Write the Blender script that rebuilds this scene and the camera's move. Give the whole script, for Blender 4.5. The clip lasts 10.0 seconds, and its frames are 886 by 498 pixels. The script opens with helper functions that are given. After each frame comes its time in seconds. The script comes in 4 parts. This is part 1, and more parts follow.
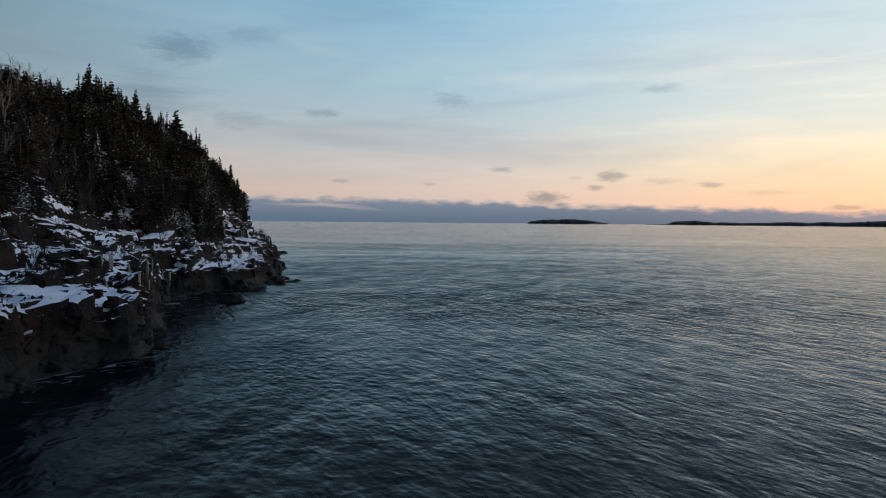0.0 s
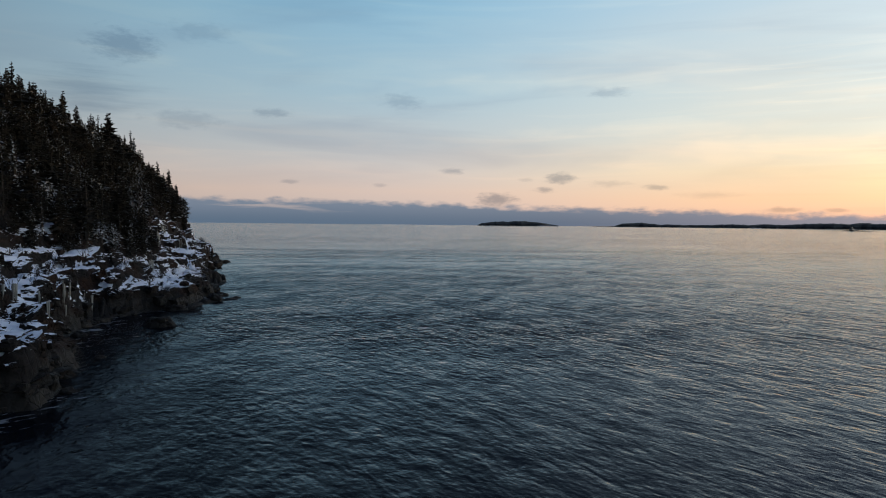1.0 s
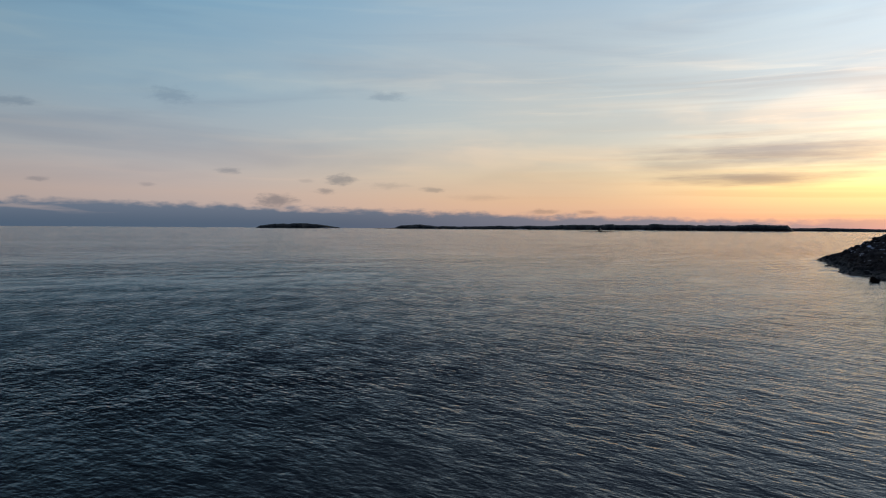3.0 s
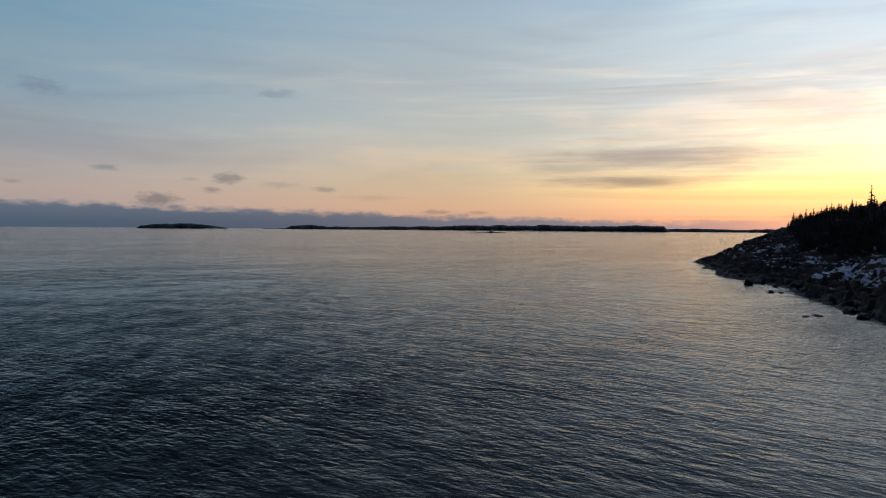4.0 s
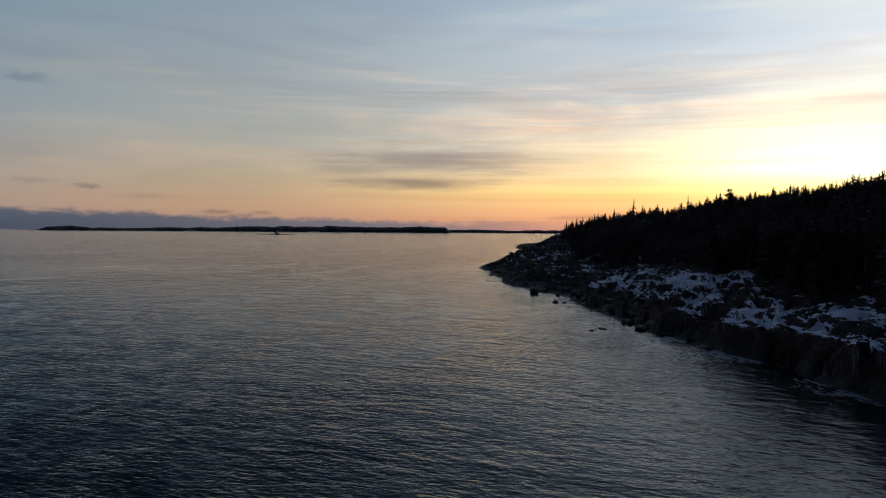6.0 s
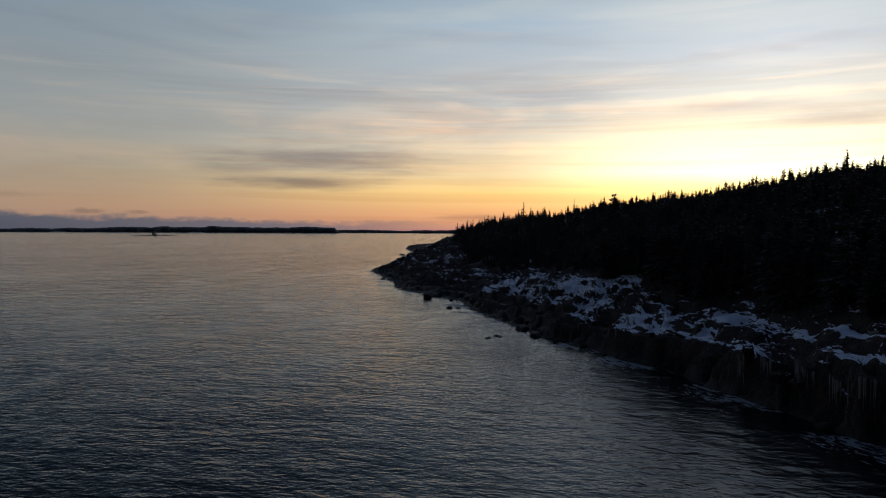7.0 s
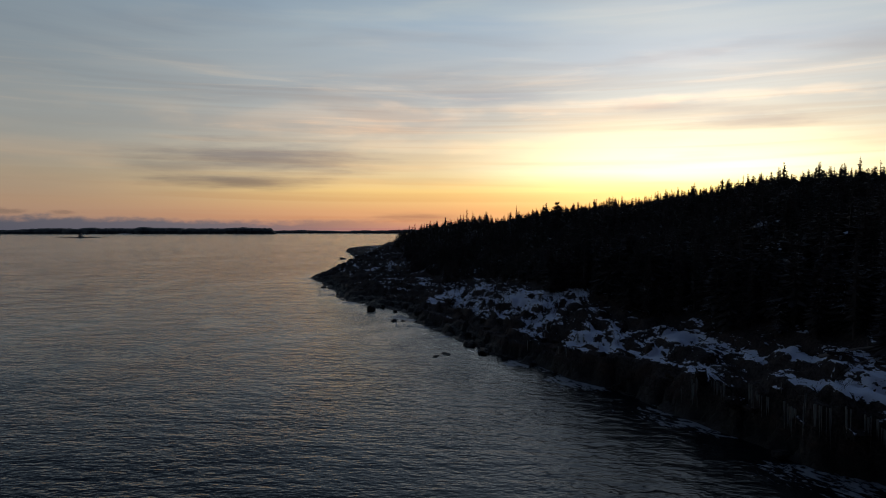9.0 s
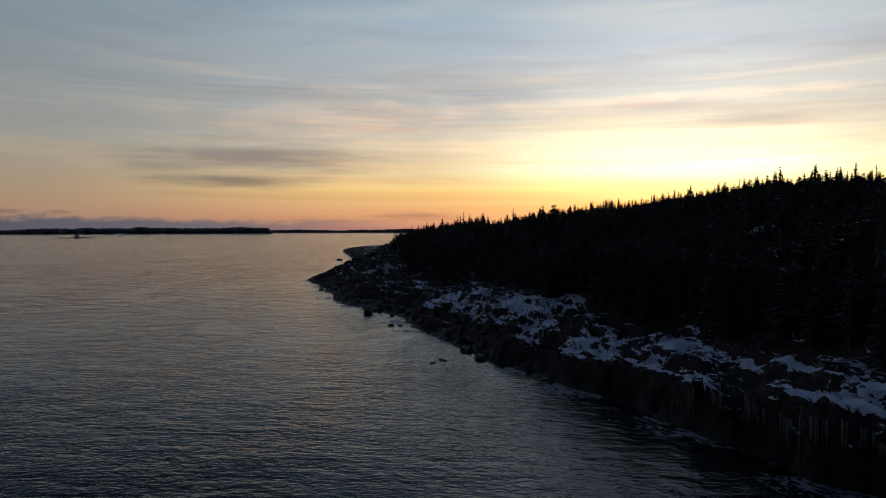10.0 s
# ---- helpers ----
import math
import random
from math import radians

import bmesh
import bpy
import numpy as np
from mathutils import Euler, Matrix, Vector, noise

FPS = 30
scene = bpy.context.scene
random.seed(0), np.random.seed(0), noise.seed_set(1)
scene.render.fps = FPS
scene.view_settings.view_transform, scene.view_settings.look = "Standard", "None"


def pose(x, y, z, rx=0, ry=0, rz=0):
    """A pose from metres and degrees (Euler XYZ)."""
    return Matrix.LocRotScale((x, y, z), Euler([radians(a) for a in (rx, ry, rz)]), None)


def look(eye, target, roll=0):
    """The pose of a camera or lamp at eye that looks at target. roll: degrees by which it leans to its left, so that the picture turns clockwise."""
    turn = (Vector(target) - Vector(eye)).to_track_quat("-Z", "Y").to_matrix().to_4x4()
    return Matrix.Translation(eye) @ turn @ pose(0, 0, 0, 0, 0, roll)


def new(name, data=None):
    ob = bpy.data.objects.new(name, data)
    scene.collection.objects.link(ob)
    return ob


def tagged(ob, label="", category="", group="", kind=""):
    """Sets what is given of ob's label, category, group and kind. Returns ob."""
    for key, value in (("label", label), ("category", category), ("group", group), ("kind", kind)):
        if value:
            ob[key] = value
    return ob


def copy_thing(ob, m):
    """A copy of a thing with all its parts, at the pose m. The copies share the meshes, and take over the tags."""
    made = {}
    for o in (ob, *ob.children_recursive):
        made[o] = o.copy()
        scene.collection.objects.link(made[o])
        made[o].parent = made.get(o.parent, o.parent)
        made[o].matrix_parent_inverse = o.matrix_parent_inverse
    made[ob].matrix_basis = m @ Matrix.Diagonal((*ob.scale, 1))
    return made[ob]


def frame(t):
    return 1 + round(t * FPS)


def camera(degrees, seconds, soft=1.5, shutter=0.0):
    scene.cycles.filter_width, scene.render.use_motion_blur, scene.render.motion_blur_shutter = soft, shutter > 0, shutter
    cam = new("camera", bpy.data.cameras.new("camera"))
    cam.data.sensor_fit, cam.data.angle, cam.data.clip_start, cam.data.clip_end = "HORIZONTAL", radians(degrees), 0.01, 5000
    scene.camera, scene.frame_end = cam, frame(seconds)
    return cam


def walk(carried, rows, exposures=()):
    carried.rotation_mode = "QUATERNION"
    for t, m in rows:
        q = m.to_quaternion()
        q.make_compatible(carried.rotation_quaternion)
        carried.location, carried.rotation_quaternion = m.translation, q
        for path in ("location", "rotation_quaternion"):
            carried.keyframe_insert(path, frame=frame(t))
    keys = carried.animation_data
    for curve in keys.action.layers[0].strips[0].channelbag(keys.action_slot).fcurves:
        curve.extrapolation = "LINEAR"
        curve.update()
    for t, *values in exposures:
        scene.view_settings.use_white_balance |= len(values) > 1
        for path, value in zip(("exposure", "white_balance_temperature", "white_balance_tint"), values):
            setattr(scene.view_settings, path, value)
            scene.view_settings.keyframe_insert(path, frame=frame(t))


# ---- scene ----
# ---- the camera and its flight ----
cam = camera(64.07, 10.0, soft=1.0)
FLIGHT = [  # seconds, x, y, z, heading clockwise, pitch, lean
    (0.0, 0.00, 0.00, 12.99, 0.00, -2.27, 0.47),
    (0.5, 0.17, 3.31, 14.22, 0.41, -2.22, 0.48),
    (0.7, 0.28, 4.60, 14.71, 1.36, -2.18, 0.49),
    (1.0, 0.46, 6.47, 15.42, 3.95, -2.12, 0.55),
    (1.5, 0.92, 9.00, 16.49, 9.83, -2.01, 0.52),
    (2.0, 1.38, 11.51, 17.56, 15.78, -1.93, 0.50),
    (2.2, 1.56, 12.52, 17.99, 16.86, -1.94, 0.37),
    (3.3, 2.60, 18.01, 20.32, 23.94, -1.85, 0.41),
    (3.5, 2.79, 19.00, 20.74, 25.78, -1.85, 0.41),
    (4.0, 3.28, 21.48, 21.81, 30.16, -1.80, 0.42),
    (4.5, 3.77, 23.95, 22.87, 34.57, -1.76, 0.49),
    (5.0, 4.74, 26.46, 24.11, 38.95, -1.73, 0.46),
    (5.5, 5.98, 29.14, 25.35, 43.41, -1.72, 0.36),
    (5.7, 6.52, 30.17, 25.82, 44.88, -1.70, 0.39),
    (6.8, 9.97, 35.10, 28.00, 54.59, -1.58, 0.36),
    (7.0, 10.54, 35.95, 28.40, 56.28, -1.61, 0.31),
    (7.5, 11.88, 38.09, 29.42, 60.00, -1.61, 0.26),
    (8.0, 12.95, 39.51, 30.48, 61.04, -1.61, 0.22),
    (8.5, 13.62, 40.14, 31.54, 61.16, -1.63, 0.13),
    (9.0, 13.89, 40.24, 32.53, 61.20, -1.65, 0.06),
    (9.5, 13.96, 40.21, 33.50, 61.34, -1.67, 0.02),
    (10.0, 14.09, 40.20, 34.51, 61.44, -1.75, -0.10),
]
walk(cam, [(t, pose(x, y, z, 90 + p, -lean, -head)) for t, x, y, z, head, p, lean in FLIGHT],
     exposures=[(0.0, -0.08, 6500, 10), (1.0, -0.14, 6480, 10), (2.0, -0.38, 6400, 11), (3.5, -0.66, 6250, 12), (4.5, -0.85, 6250, 12), (5.5, -1.07, 6200, 12), (7.5, -1.43, 6150, 12), (10.0, -1.5, 6150, 12)])

# ---- sky, dusk glow, sun ----
SUN_AZ, SUN_EL = 80.8, 3.2          # heading clockwise from +y, height, degrees


def lin(r, g, b, gain=1.0):
    f = lambda c: c / 12.92 if c <= 0.04045 else ((c + 0.055) / 1.055) ** 2.4
    return tuple(gain * f(c / 255) for c in (r, g, b))


world = bpy.data.worlds.new("dusk_sky")
scene.world = world
world.use_nodes = True
W = world.node_tree
W.nodes.clear()


class Net:
    """Short hand for building node trees."""

    def __init__(self, tree):
        self.tree = tree

    def node(self, kind):
        return self.tree.nodes.new(kind)

    def plug(self, a, b):
        if isinstance(a, (int, float)):
            b.default_value = a
        elif isinstance(a, tuple):
            b.default_value = (*a, 1.0) if len(a) == 3 and b.type == "RGBA" else a
        else:
            self.tree.links.new(a, b)

    def math(self, op, a, b=0.0, c=0.0, clamp=False):
        n = self.node("ShaderNodeMath")
        n.operation, n.use_clamp = op, clamp
        self.plug(a, n.inputs[0])
        self.plug(b, n.inputs[1])
        self.plug(c, n.inputs[2])
        return n.outputs[0]

    def vmath(self, op, a, b=None, scale=None):
        n = self.node("ShaderNodeVectorMath")
        n.operation = op
        self.plug(a, n.inputs[0])
        if b is not None:
            self.plug(b, n.inputs[1])
        if scale is not None:
            self.plug(scale, n.inputs["Scale"])
        return n.outputs["Value"] if op in ("DOT_PRODUCT", "LENGTH") else n.outputs[0]

    def smooth(self, x, a, b, lo=0.0, hi=1.0, kind="SMOOTHSTEP"):
        n = self.node("ShaderNodeMapRange")
        n.interpolation_type = kind
        for key, value in (("Value", x), ("From Min", a), ("From Max", b), ("To Min", lo), ("To Max", hi)):
            self.plug(value, n.inputs[key])
        return n.outputs[0]

    def mix(self, f, a, b, blend="MIX"):
        n = self.node("ShaderNodeMix")
        n.data_type, n.blend_type = "RGBA", blend
        self.plug(f, n.inputs[0])
        self.plug(a, n.inputs[6])
        self.plug(b, n.inputs[7])
        return n.outputs[2]

    def ramp(self, x, stops):
        n = self.node("ShaderNodeValToRGB")
        e = n.color_ramp.elements
        while len(e) < len(stops):
            e.new(0.5)
        for el, (p, c) in zip(e, stops):
            el.position, el.color = p, (*c, 1.0)
        self.plug(x, n.inputs[0])
        return n.outputs[0]

    def noise(self, vec, scale, detail=3.0, rough=0.5, distort=0.0):
        n = self.node("ShaderNodeTexNoise")
        self.plug(vec, n.inputs["Vector"])
        for key, value in (("Scale", scale), ("Detail", detail), ("Roughness", rough), ("Distortion", distort)):
            self.plug(value, n.inputs[key])
        return n.outputs[0]

    def joined(self, x, y, z=0.0):
        n = self.node("ShaderNodeCombineXYZ")
        for value, s in zip((x, y, z), n.inputs):
            self.plug(value, s)
        return n.outputs[0]


S = Net(W)
out = S.node("ShaderNodeOutputWorld")
back = S.node("ShaderNodeBackground")
W.links.new(back.outputs[0], out.inputs[0])
way = S.node("ShaderNodeTexCoord").outputs["Generated"]
xyz = S.node("ShaderNodeSeparateXYZ")
S.plug(way, xyz.inputs[0])
X, Y, Z = xyz.outputs
DEG = 180 / math.pi
azimuth = S.math("MULTIPLY", S.math("ARCTAN2", X, Y), DEG)
height = S.math("MULTIPLY", S.math("ARCSINE", Z), DEG)
off_sun = S.math("ABSOLUTE", S.math("SUBTRACT", azimuth, SUN_AZ))
off_sun = S.math("MINIMUM", off_sun, S.math("SUBTRACT", 360.0, off_sun))
up01 = S.math("SQRT", S.math("DIVIDE", S.math("MAXIMUM", height, 0.0), 90.0))


def column(stops):
    """Colours over the height in degrees, kept at a quarter so that they stay below one."""
    return S.ramp(up01, [(math.sqrt(h / 90), tuple(v / 4 for v in c)) for h, c in stops])


ZENITH = (0.1, 0.165, 0.35)
sky_sun = column([(0, (1.7, 0.72, 0.36)), (1.6, (2.3, 1.2, 0.36)), (3.2, (2.9, 2.2, 0.8)), (4.6, (3.1, 2.8, 1.7)), (6.5, (2.3, 2.05, 1.3)), (9, (1.5, 1.42, 1.15)), (13, (1.03, 1.12, 1.16)), (18, (0.76, 0.9, 1.0)), (26, (0.38, 0.49, 0.61)), (36, (0.18, 0.25, 0.35)), (54, (0.1, 0.16, 0.28)), (90, ZENITH)])
sky_near = column([(0, (1.25, 0.5, 0.36)), (1.4, (1.6, 0.8, 0.33)), (3.0, (1.85, 1.24, 0.44)), (5, (1.5, 1.22, 0.74)), (8, (1.1, 1.04, 0.9)), (16, (0.7, 0.86, 0.97)), (24, (0.38, 0.5, 0.62)), (34, (0.17, 0.24, 0.33)), (54, (0.09, 0.14, 0.25)), (90, ZENITH)])
sky_mid = column([(0, lin(238, 176, 158)), (2, lin(248, 204, 164)), (4, lin(240, 217, 182)), (8, lin(214, 219, 212)), (17, lin(184, 206, 219)), (24, (0.27, 0.37, 0.47)), (34, (0.12, 0.17, 0.25)), (54, (0.075, 0.12, 0.22)), (90, ZENITH)])
sky_cool = column([(0, lin(205, 190, 190)), (2.5, lin(228, 207, 197)), (4, lin(220, 210, 206)), (6, lin(203, 208, 212)), (10, lin(178, 206, 221)), (17, lin(148, 196, 224)), (23, (0.14, 0.24, 0.35)), (32, (0.065, 0.11, 0.18)), (50, (0.065, 0.11, 0.21)), (90, ZENITH)])
sky_back = column([(0, (0.06, 0.055, 0.08)), (6, (0.085, 0.066, 0.105)), (15, (0.062, 0.058, 0.108)), (40, (0.058, 0.085, 0.17)), (90, ZENITH)])
sky = S.mix(S.smooth(off_sun, 2, 22), sky_sun, sky_near)
sky = S.mix(S.smooth(off_sun, 18, 52), sky, sky_mid)
sky = S.mix(S.smooth(off_sun, 48, 85), sky, sky_cool)
sky = S.mix(S.smooth(off_sun, 95, 150), sky, sky_back)
# the whole sky brightens towards the sunset
towards = S.math("POWER", 2.0, S.math("MULTIPLY_ADD", S.math("MINIMUM", off_sun, 115.0), -0.0085, 0.69))
sky = S.vmath("SCALE", sky, scale=S.math("MULTIPLY", towards, S.smooth(azimuth, -25.0, 25.0, 3.45, 4.0)))

# thin high cloud in long streaks
plane = S.joined(azimuth, S.math("MULTIPLY", height, 2.6))


def streaks(turn, sx, sy, seed, a, b, detail=4.0, rough=0.5):
    m = S.node("ShaderNodeMapping")
    m.inputs["Location"].default_value = (seed, seed * 0.7, 0)
    m.inputs["Rotation"].default_value = (0, 0, radians(turn))
    m.inputs["Scale"].default_value = (sx, sy, 1.0)
    S.plug(plane, m.inputs[0])
    return S.smooth(S.noise(m.outputs[0], 1.0, detail, rough, 0.9), a, b)


fade = S.smooth(height, 1.5, 5.0)
pale = S.math("MULTIPLY", streaks(9, 0.03, 0.075, 3.1, 0.4, 0.75), fade)
warm = S.mix(S.smooth(off_sun, 15, 60), (1.3, 1.19, 1.03), (1.1, 1.02, 0.98))
sky = S.mix(S.math("MULTIPLY", pale, 0.7), sky, S.mix(1.0, sky, warm, "MULTIPLY"))
wisp = S.math("MULTIPLY", streaks(10, 0.06, 0.24, 7.7, 0.46, 0.74), fade)
sky = S.mix(S.math("MULTIPLY", wisp, 0.55), sky, S.mix(1.0, sky, (1.2, 1.1, 1.02), "MULTIPLY"))
murk = S.math("MULTIPLY", streaks(12, 0.04, 0.11, 1.9, 0.46, 0.76), fade)
sky = S.mix(S.math("MULTIPLY", murk, 0.5), sky, S.mix(1.0, sky, S.mix(S.smooth(off_sun, 20, 55), (0.82, 0.72, 0.7), (0.7, 0.72, 0.8)), "MULTIPLY"))

mare = S.math("MULTIPLY", streaks(-11, 0.07, 0.36, 9.3, 0.5, 0.74, 8.0, 0.62), S.math("MULTIPLY", S.smooth(height, 5.0, 8.0), S.smooth(height, 15.0, 11.0)))
mare = S.math("MULTIPLY", mare, S.smooth(off_sun, 75, 35))
sky = S.mix(S.math("MULTIPLY", mare, 0.6), sky, S.mix(1.0, sky, (1.42, 1.22, 1.05), "MULTIPLY"))
glow = S.math("MULTIPLY", S.math("MULTIPLY", streaks(2, 0.028, 0.42, 5.5, 0.42, 0.66), S.smooth(off_sun, 62, 25)), S.smooth(height, 14, 9))
sky = S.mix(S.math("MULTIPLY", glow, 0.38), sky, S.mix(1.0, sky, (0.8, 0.66, 0.6), "MULTIPLY"))

# low clouds: each with its heading, height, half width, half height (degrees) and weight
rag = S.math("SUBTRACT", S.noise(plane, 0.9, 5.0, 0.6), 0.5)
rag2 = S.math("SUBTRACT", S.noise(plane, 0.22, 3.0, 0.5), 0.5)
rag3 = S.math("SUBTRACT", S.noise(S.joined(S.math("MULTIPLY", azimuth, 0.16), S.math("MULTIPLY", height, 1.5)), 1.0, 5.0, 0.6), 0.5)
CLOUDS = [
    (4.7, 4.15, 0.9, 0.26, 0.6), (13.2, 3.62, 1.2, 0.42, 0.8), (12.1, 2.7, 0.9, 0.22, 0.7), (20.6, 2.9, 1.0, 0.22, 0.6),
    (17.0, 3.2, 1.6, 0.25, 0.3), (-8.2, 3.15, 0.8, 0.18, 0.5), (-1.0, 2.95, 0.6, 0.16, 0.4), (8.2, 1.9, 1.6, 0.5, 0.9),
    (10.6, 3.5, 0.6, 0.18, 0.3), (-9.6, 8.4, 1.6, 0.35, 0.5), (0.6, 9.6, 1.6, 0.6, 0.4), (-16.0, 7.6, 2.6, 0.7, 0.35),
    (-20.2, 12.6, 2.4, 1.1, 0.6), (-22.8, 9.0, 3.6, 1.5, 0.65), (-15.0, 14.0, 2.4, 0.7, 0.3), (17.0, 10.2, 1.4, 0.4, 0.4),
    (45.2, 3.65, 6.0, 0.6, 0.95), (46.5, 5.4, 8.5, 1.2, 0.8), (40.5, 4.7, 5.0, 0.5, 0.55), (59.0, 0.95, 4.0, 0.3, 0.8),
    (29.5, 1.2, 1.2, 0.2, 0.6), (33.0, 1.15, 1.0, 0.15, 0.5), (24.5, 2.3, 2.2, 0.25, 0.25), (85.0, 8.0, 5.0, 0.7, 0.5),
    (78.0, 9.4, 4.0, 0.5, 0.35), (65.0, 10.4, 6.0, 0.6, 0.3),
]
mass = None
for az, el, w, h, weight in CLOUDS:
    u = S.math("MULTIPLY_ADD", azimuth, 1 / w, -az / w)
    v = S.math("MULTIPLY_ADD", height, 1 / h, -el / h)
    r = S.math("ADD", S.math("MULTIPLY", u, u), S.math("MULTIPLY", v, v))
    r = S.math("ADD", S.math("SQRT", r), S.math("MULTIPLY", rag if w < 3 else rag3, 2.2))
    one = S.smooth(r, *((1.35, 0.2) if w < 3 else (1.55, -0.1)), 0.0, weight)
    mass = one if mass is None else S.math("MAXIMUM", mass, one)
shade = S.mix(S.smooth(off_sun, 25, 60), (0.42, 0.42, 0.6), (0.46, 0.52, 0.62))
sky = S.mix(mass, sky, S.mix(1.0, sky, shade, "MULTIPLY"))

# lit sheets of high cloud
for az, el, w, h, weight in ((52.0, 8.7, 13.0, 0.9, 0.6), (70.0, 9.6, 10.0, 0.5, 0.7), (84.0, 9.9, 9.0, 0.35, 0.9), (30.0, 5.6, 9.0, 0.8, 0.4), (60.0, 6.6, 9.0, 0.5, 0.5), (12.0, 11.0, 9.0, 0.7, 0.35), (20.0, 7.4, 9.0, 0.6, 0.35)):
    u = S.math("MULTIPLY_ADD", azimuth, 1 / w, -az / w)
    v = S.math("MULTIPLY_ADD", height, 1 / h, -el / h)
    r = S.math("SQRT", S.math("ADD", S.math("MULTIPLY", u, u), S.math("MULTIPLY", v, v)))
    r = S.math("ADD", r, S.math("MULTIPLY", rag2, 3.0))
    sky = S.mix(S.smooth(r, 1.4, 0.2, 0.0, weight), sky, S.mix(1.0, sky, (1.3, 1.16, 1.04), "MULTIPLY"))

# the bank of cloud on the horizon, sinking towards the sunset
top = S.smooth(azimuth, -5.0, 40.0, 1.75, 0.65, "LINEAR")
top = S.math("ADD", top, S.math("MULTIPLY", rag, 0.85))
top = S.math("ADD", top, S.math("MULTIPLY", rag2, 1.0))
bank = S.smooth(S.math("SUBTRACT", height, top), 0.22, -0.38)
bank = S.math("MULTIPLY", bank, S.math("SUBTRACT", 1.0, S.math("MULTIPLY", S.smooth(streaks(0, 0.12, 0.5, 4.4, 0.5, 0.72), 0, 1, 0, 0.55), S.smooth(height, 0.6, 1.3))))
bank = S.math("MULTIPLY", bank, S.smooth(off_sun, 16, 40))
tone = S.mix(S.smooth(height, 0.0, 1.6), lin(78, 108, 134), lin(106, 128, 152))
tone = S.mix(S.smooth(off_sun, 70, 30), tone, (0.33, 0.345, 0.42))
tone = S.mix(S.smooth(off_sun, 100, 150), tone, (0.1, 0.12, 0.17))
sky = S.mix(S.math("MULTIPLY", bank, 0.92), sky, tone)

air = S.node("ShaderNodeTexSky")
air.sky_type, air.sun_disc = "NISHITA", False
air.sun_elevation, air.sun_rotation = radians(SUN_EL), radians(SUN_AZ)
sky = S.mix(1.0, sky, S.vmath("SCALE", air.outputs[0], scale=0.015), "ADD")
# overhead the cloud thins towards the sunset
overhead = S.math("MULTIPLY", S.smooth(height, 15, 38), S.smooth(off_sun, 115, 40, -0.55, 0.3))
sky = S.vmath("SCALE", sky, scale=S.math("ADD", overhead, 1.0))
S.plug(sky, back.inputs[0])
back.inputs[1].default_value = 1.0

sun = new("sun", bpy.data.lights.new("sun", "SUN"))
sun.data.energy, sun.data.angle, sun.data.color = 0.6, radians(4.0), (1.0, 0.72, 0.42)
far_sun = Vector((math.sin(radians(SUN_AZ)) * math.cos(radians(SUN_EL)), math.cos(radians(SUN_AZ)) * math.cos(radians(SUN_EL)), math.sin(radians(SUN_EL))))
sun.matrix_world = look(far_sun * 900, (0, 0, 0))

# ---- materials ----
def material(name):
    m = bpy.data.materials.new(name)
    m.use_nodes = True
    n = Net(m.node_tree)
    return m, n, m.node_tree.nodes["Principled BSDF"]


def bumped(n, shader, h, strength, distance, before=None):
    b = n.node("ShaderNodeBump")
    n.plug(h, b.inputs["Height"])
    n.plug(strength, b.inputs["Strength"])
    b.inputs["Distance"].default_value = distance
    if before is not None:
        n.plug(before, b.inputs["Normal"])
    n.plug(b.outputs[0], shader.inputs["Normal"])
    return b.outputs[0]


def attribute(n, name):
    a = n.node("ShaderNodeAttribute")
    a.attribute_name = name
    return a.outputs["Fac"]


def place(n):
    return n.node("ShaderNodeNewGeometry").outputs["Position"]


def stretched(n, vec, turn, sx, sy, sz=1.0):
    """Coordinates turned so that x runs along the heading turn (degrees from +x), then scaled."""
    r = n.node("ShaderNodeVectorRotate")
    r.rotation_type = "Z_AXIS"
    n.plug(vec, r.inputs["Vector"])
    r.inputs["Angle"].default_value = radians(-turn)
    return n.vmath("MULTIPLY", r.outputs[0], (sx, sy, sz))


SNOW = (0.79, 0.83, 0.92)


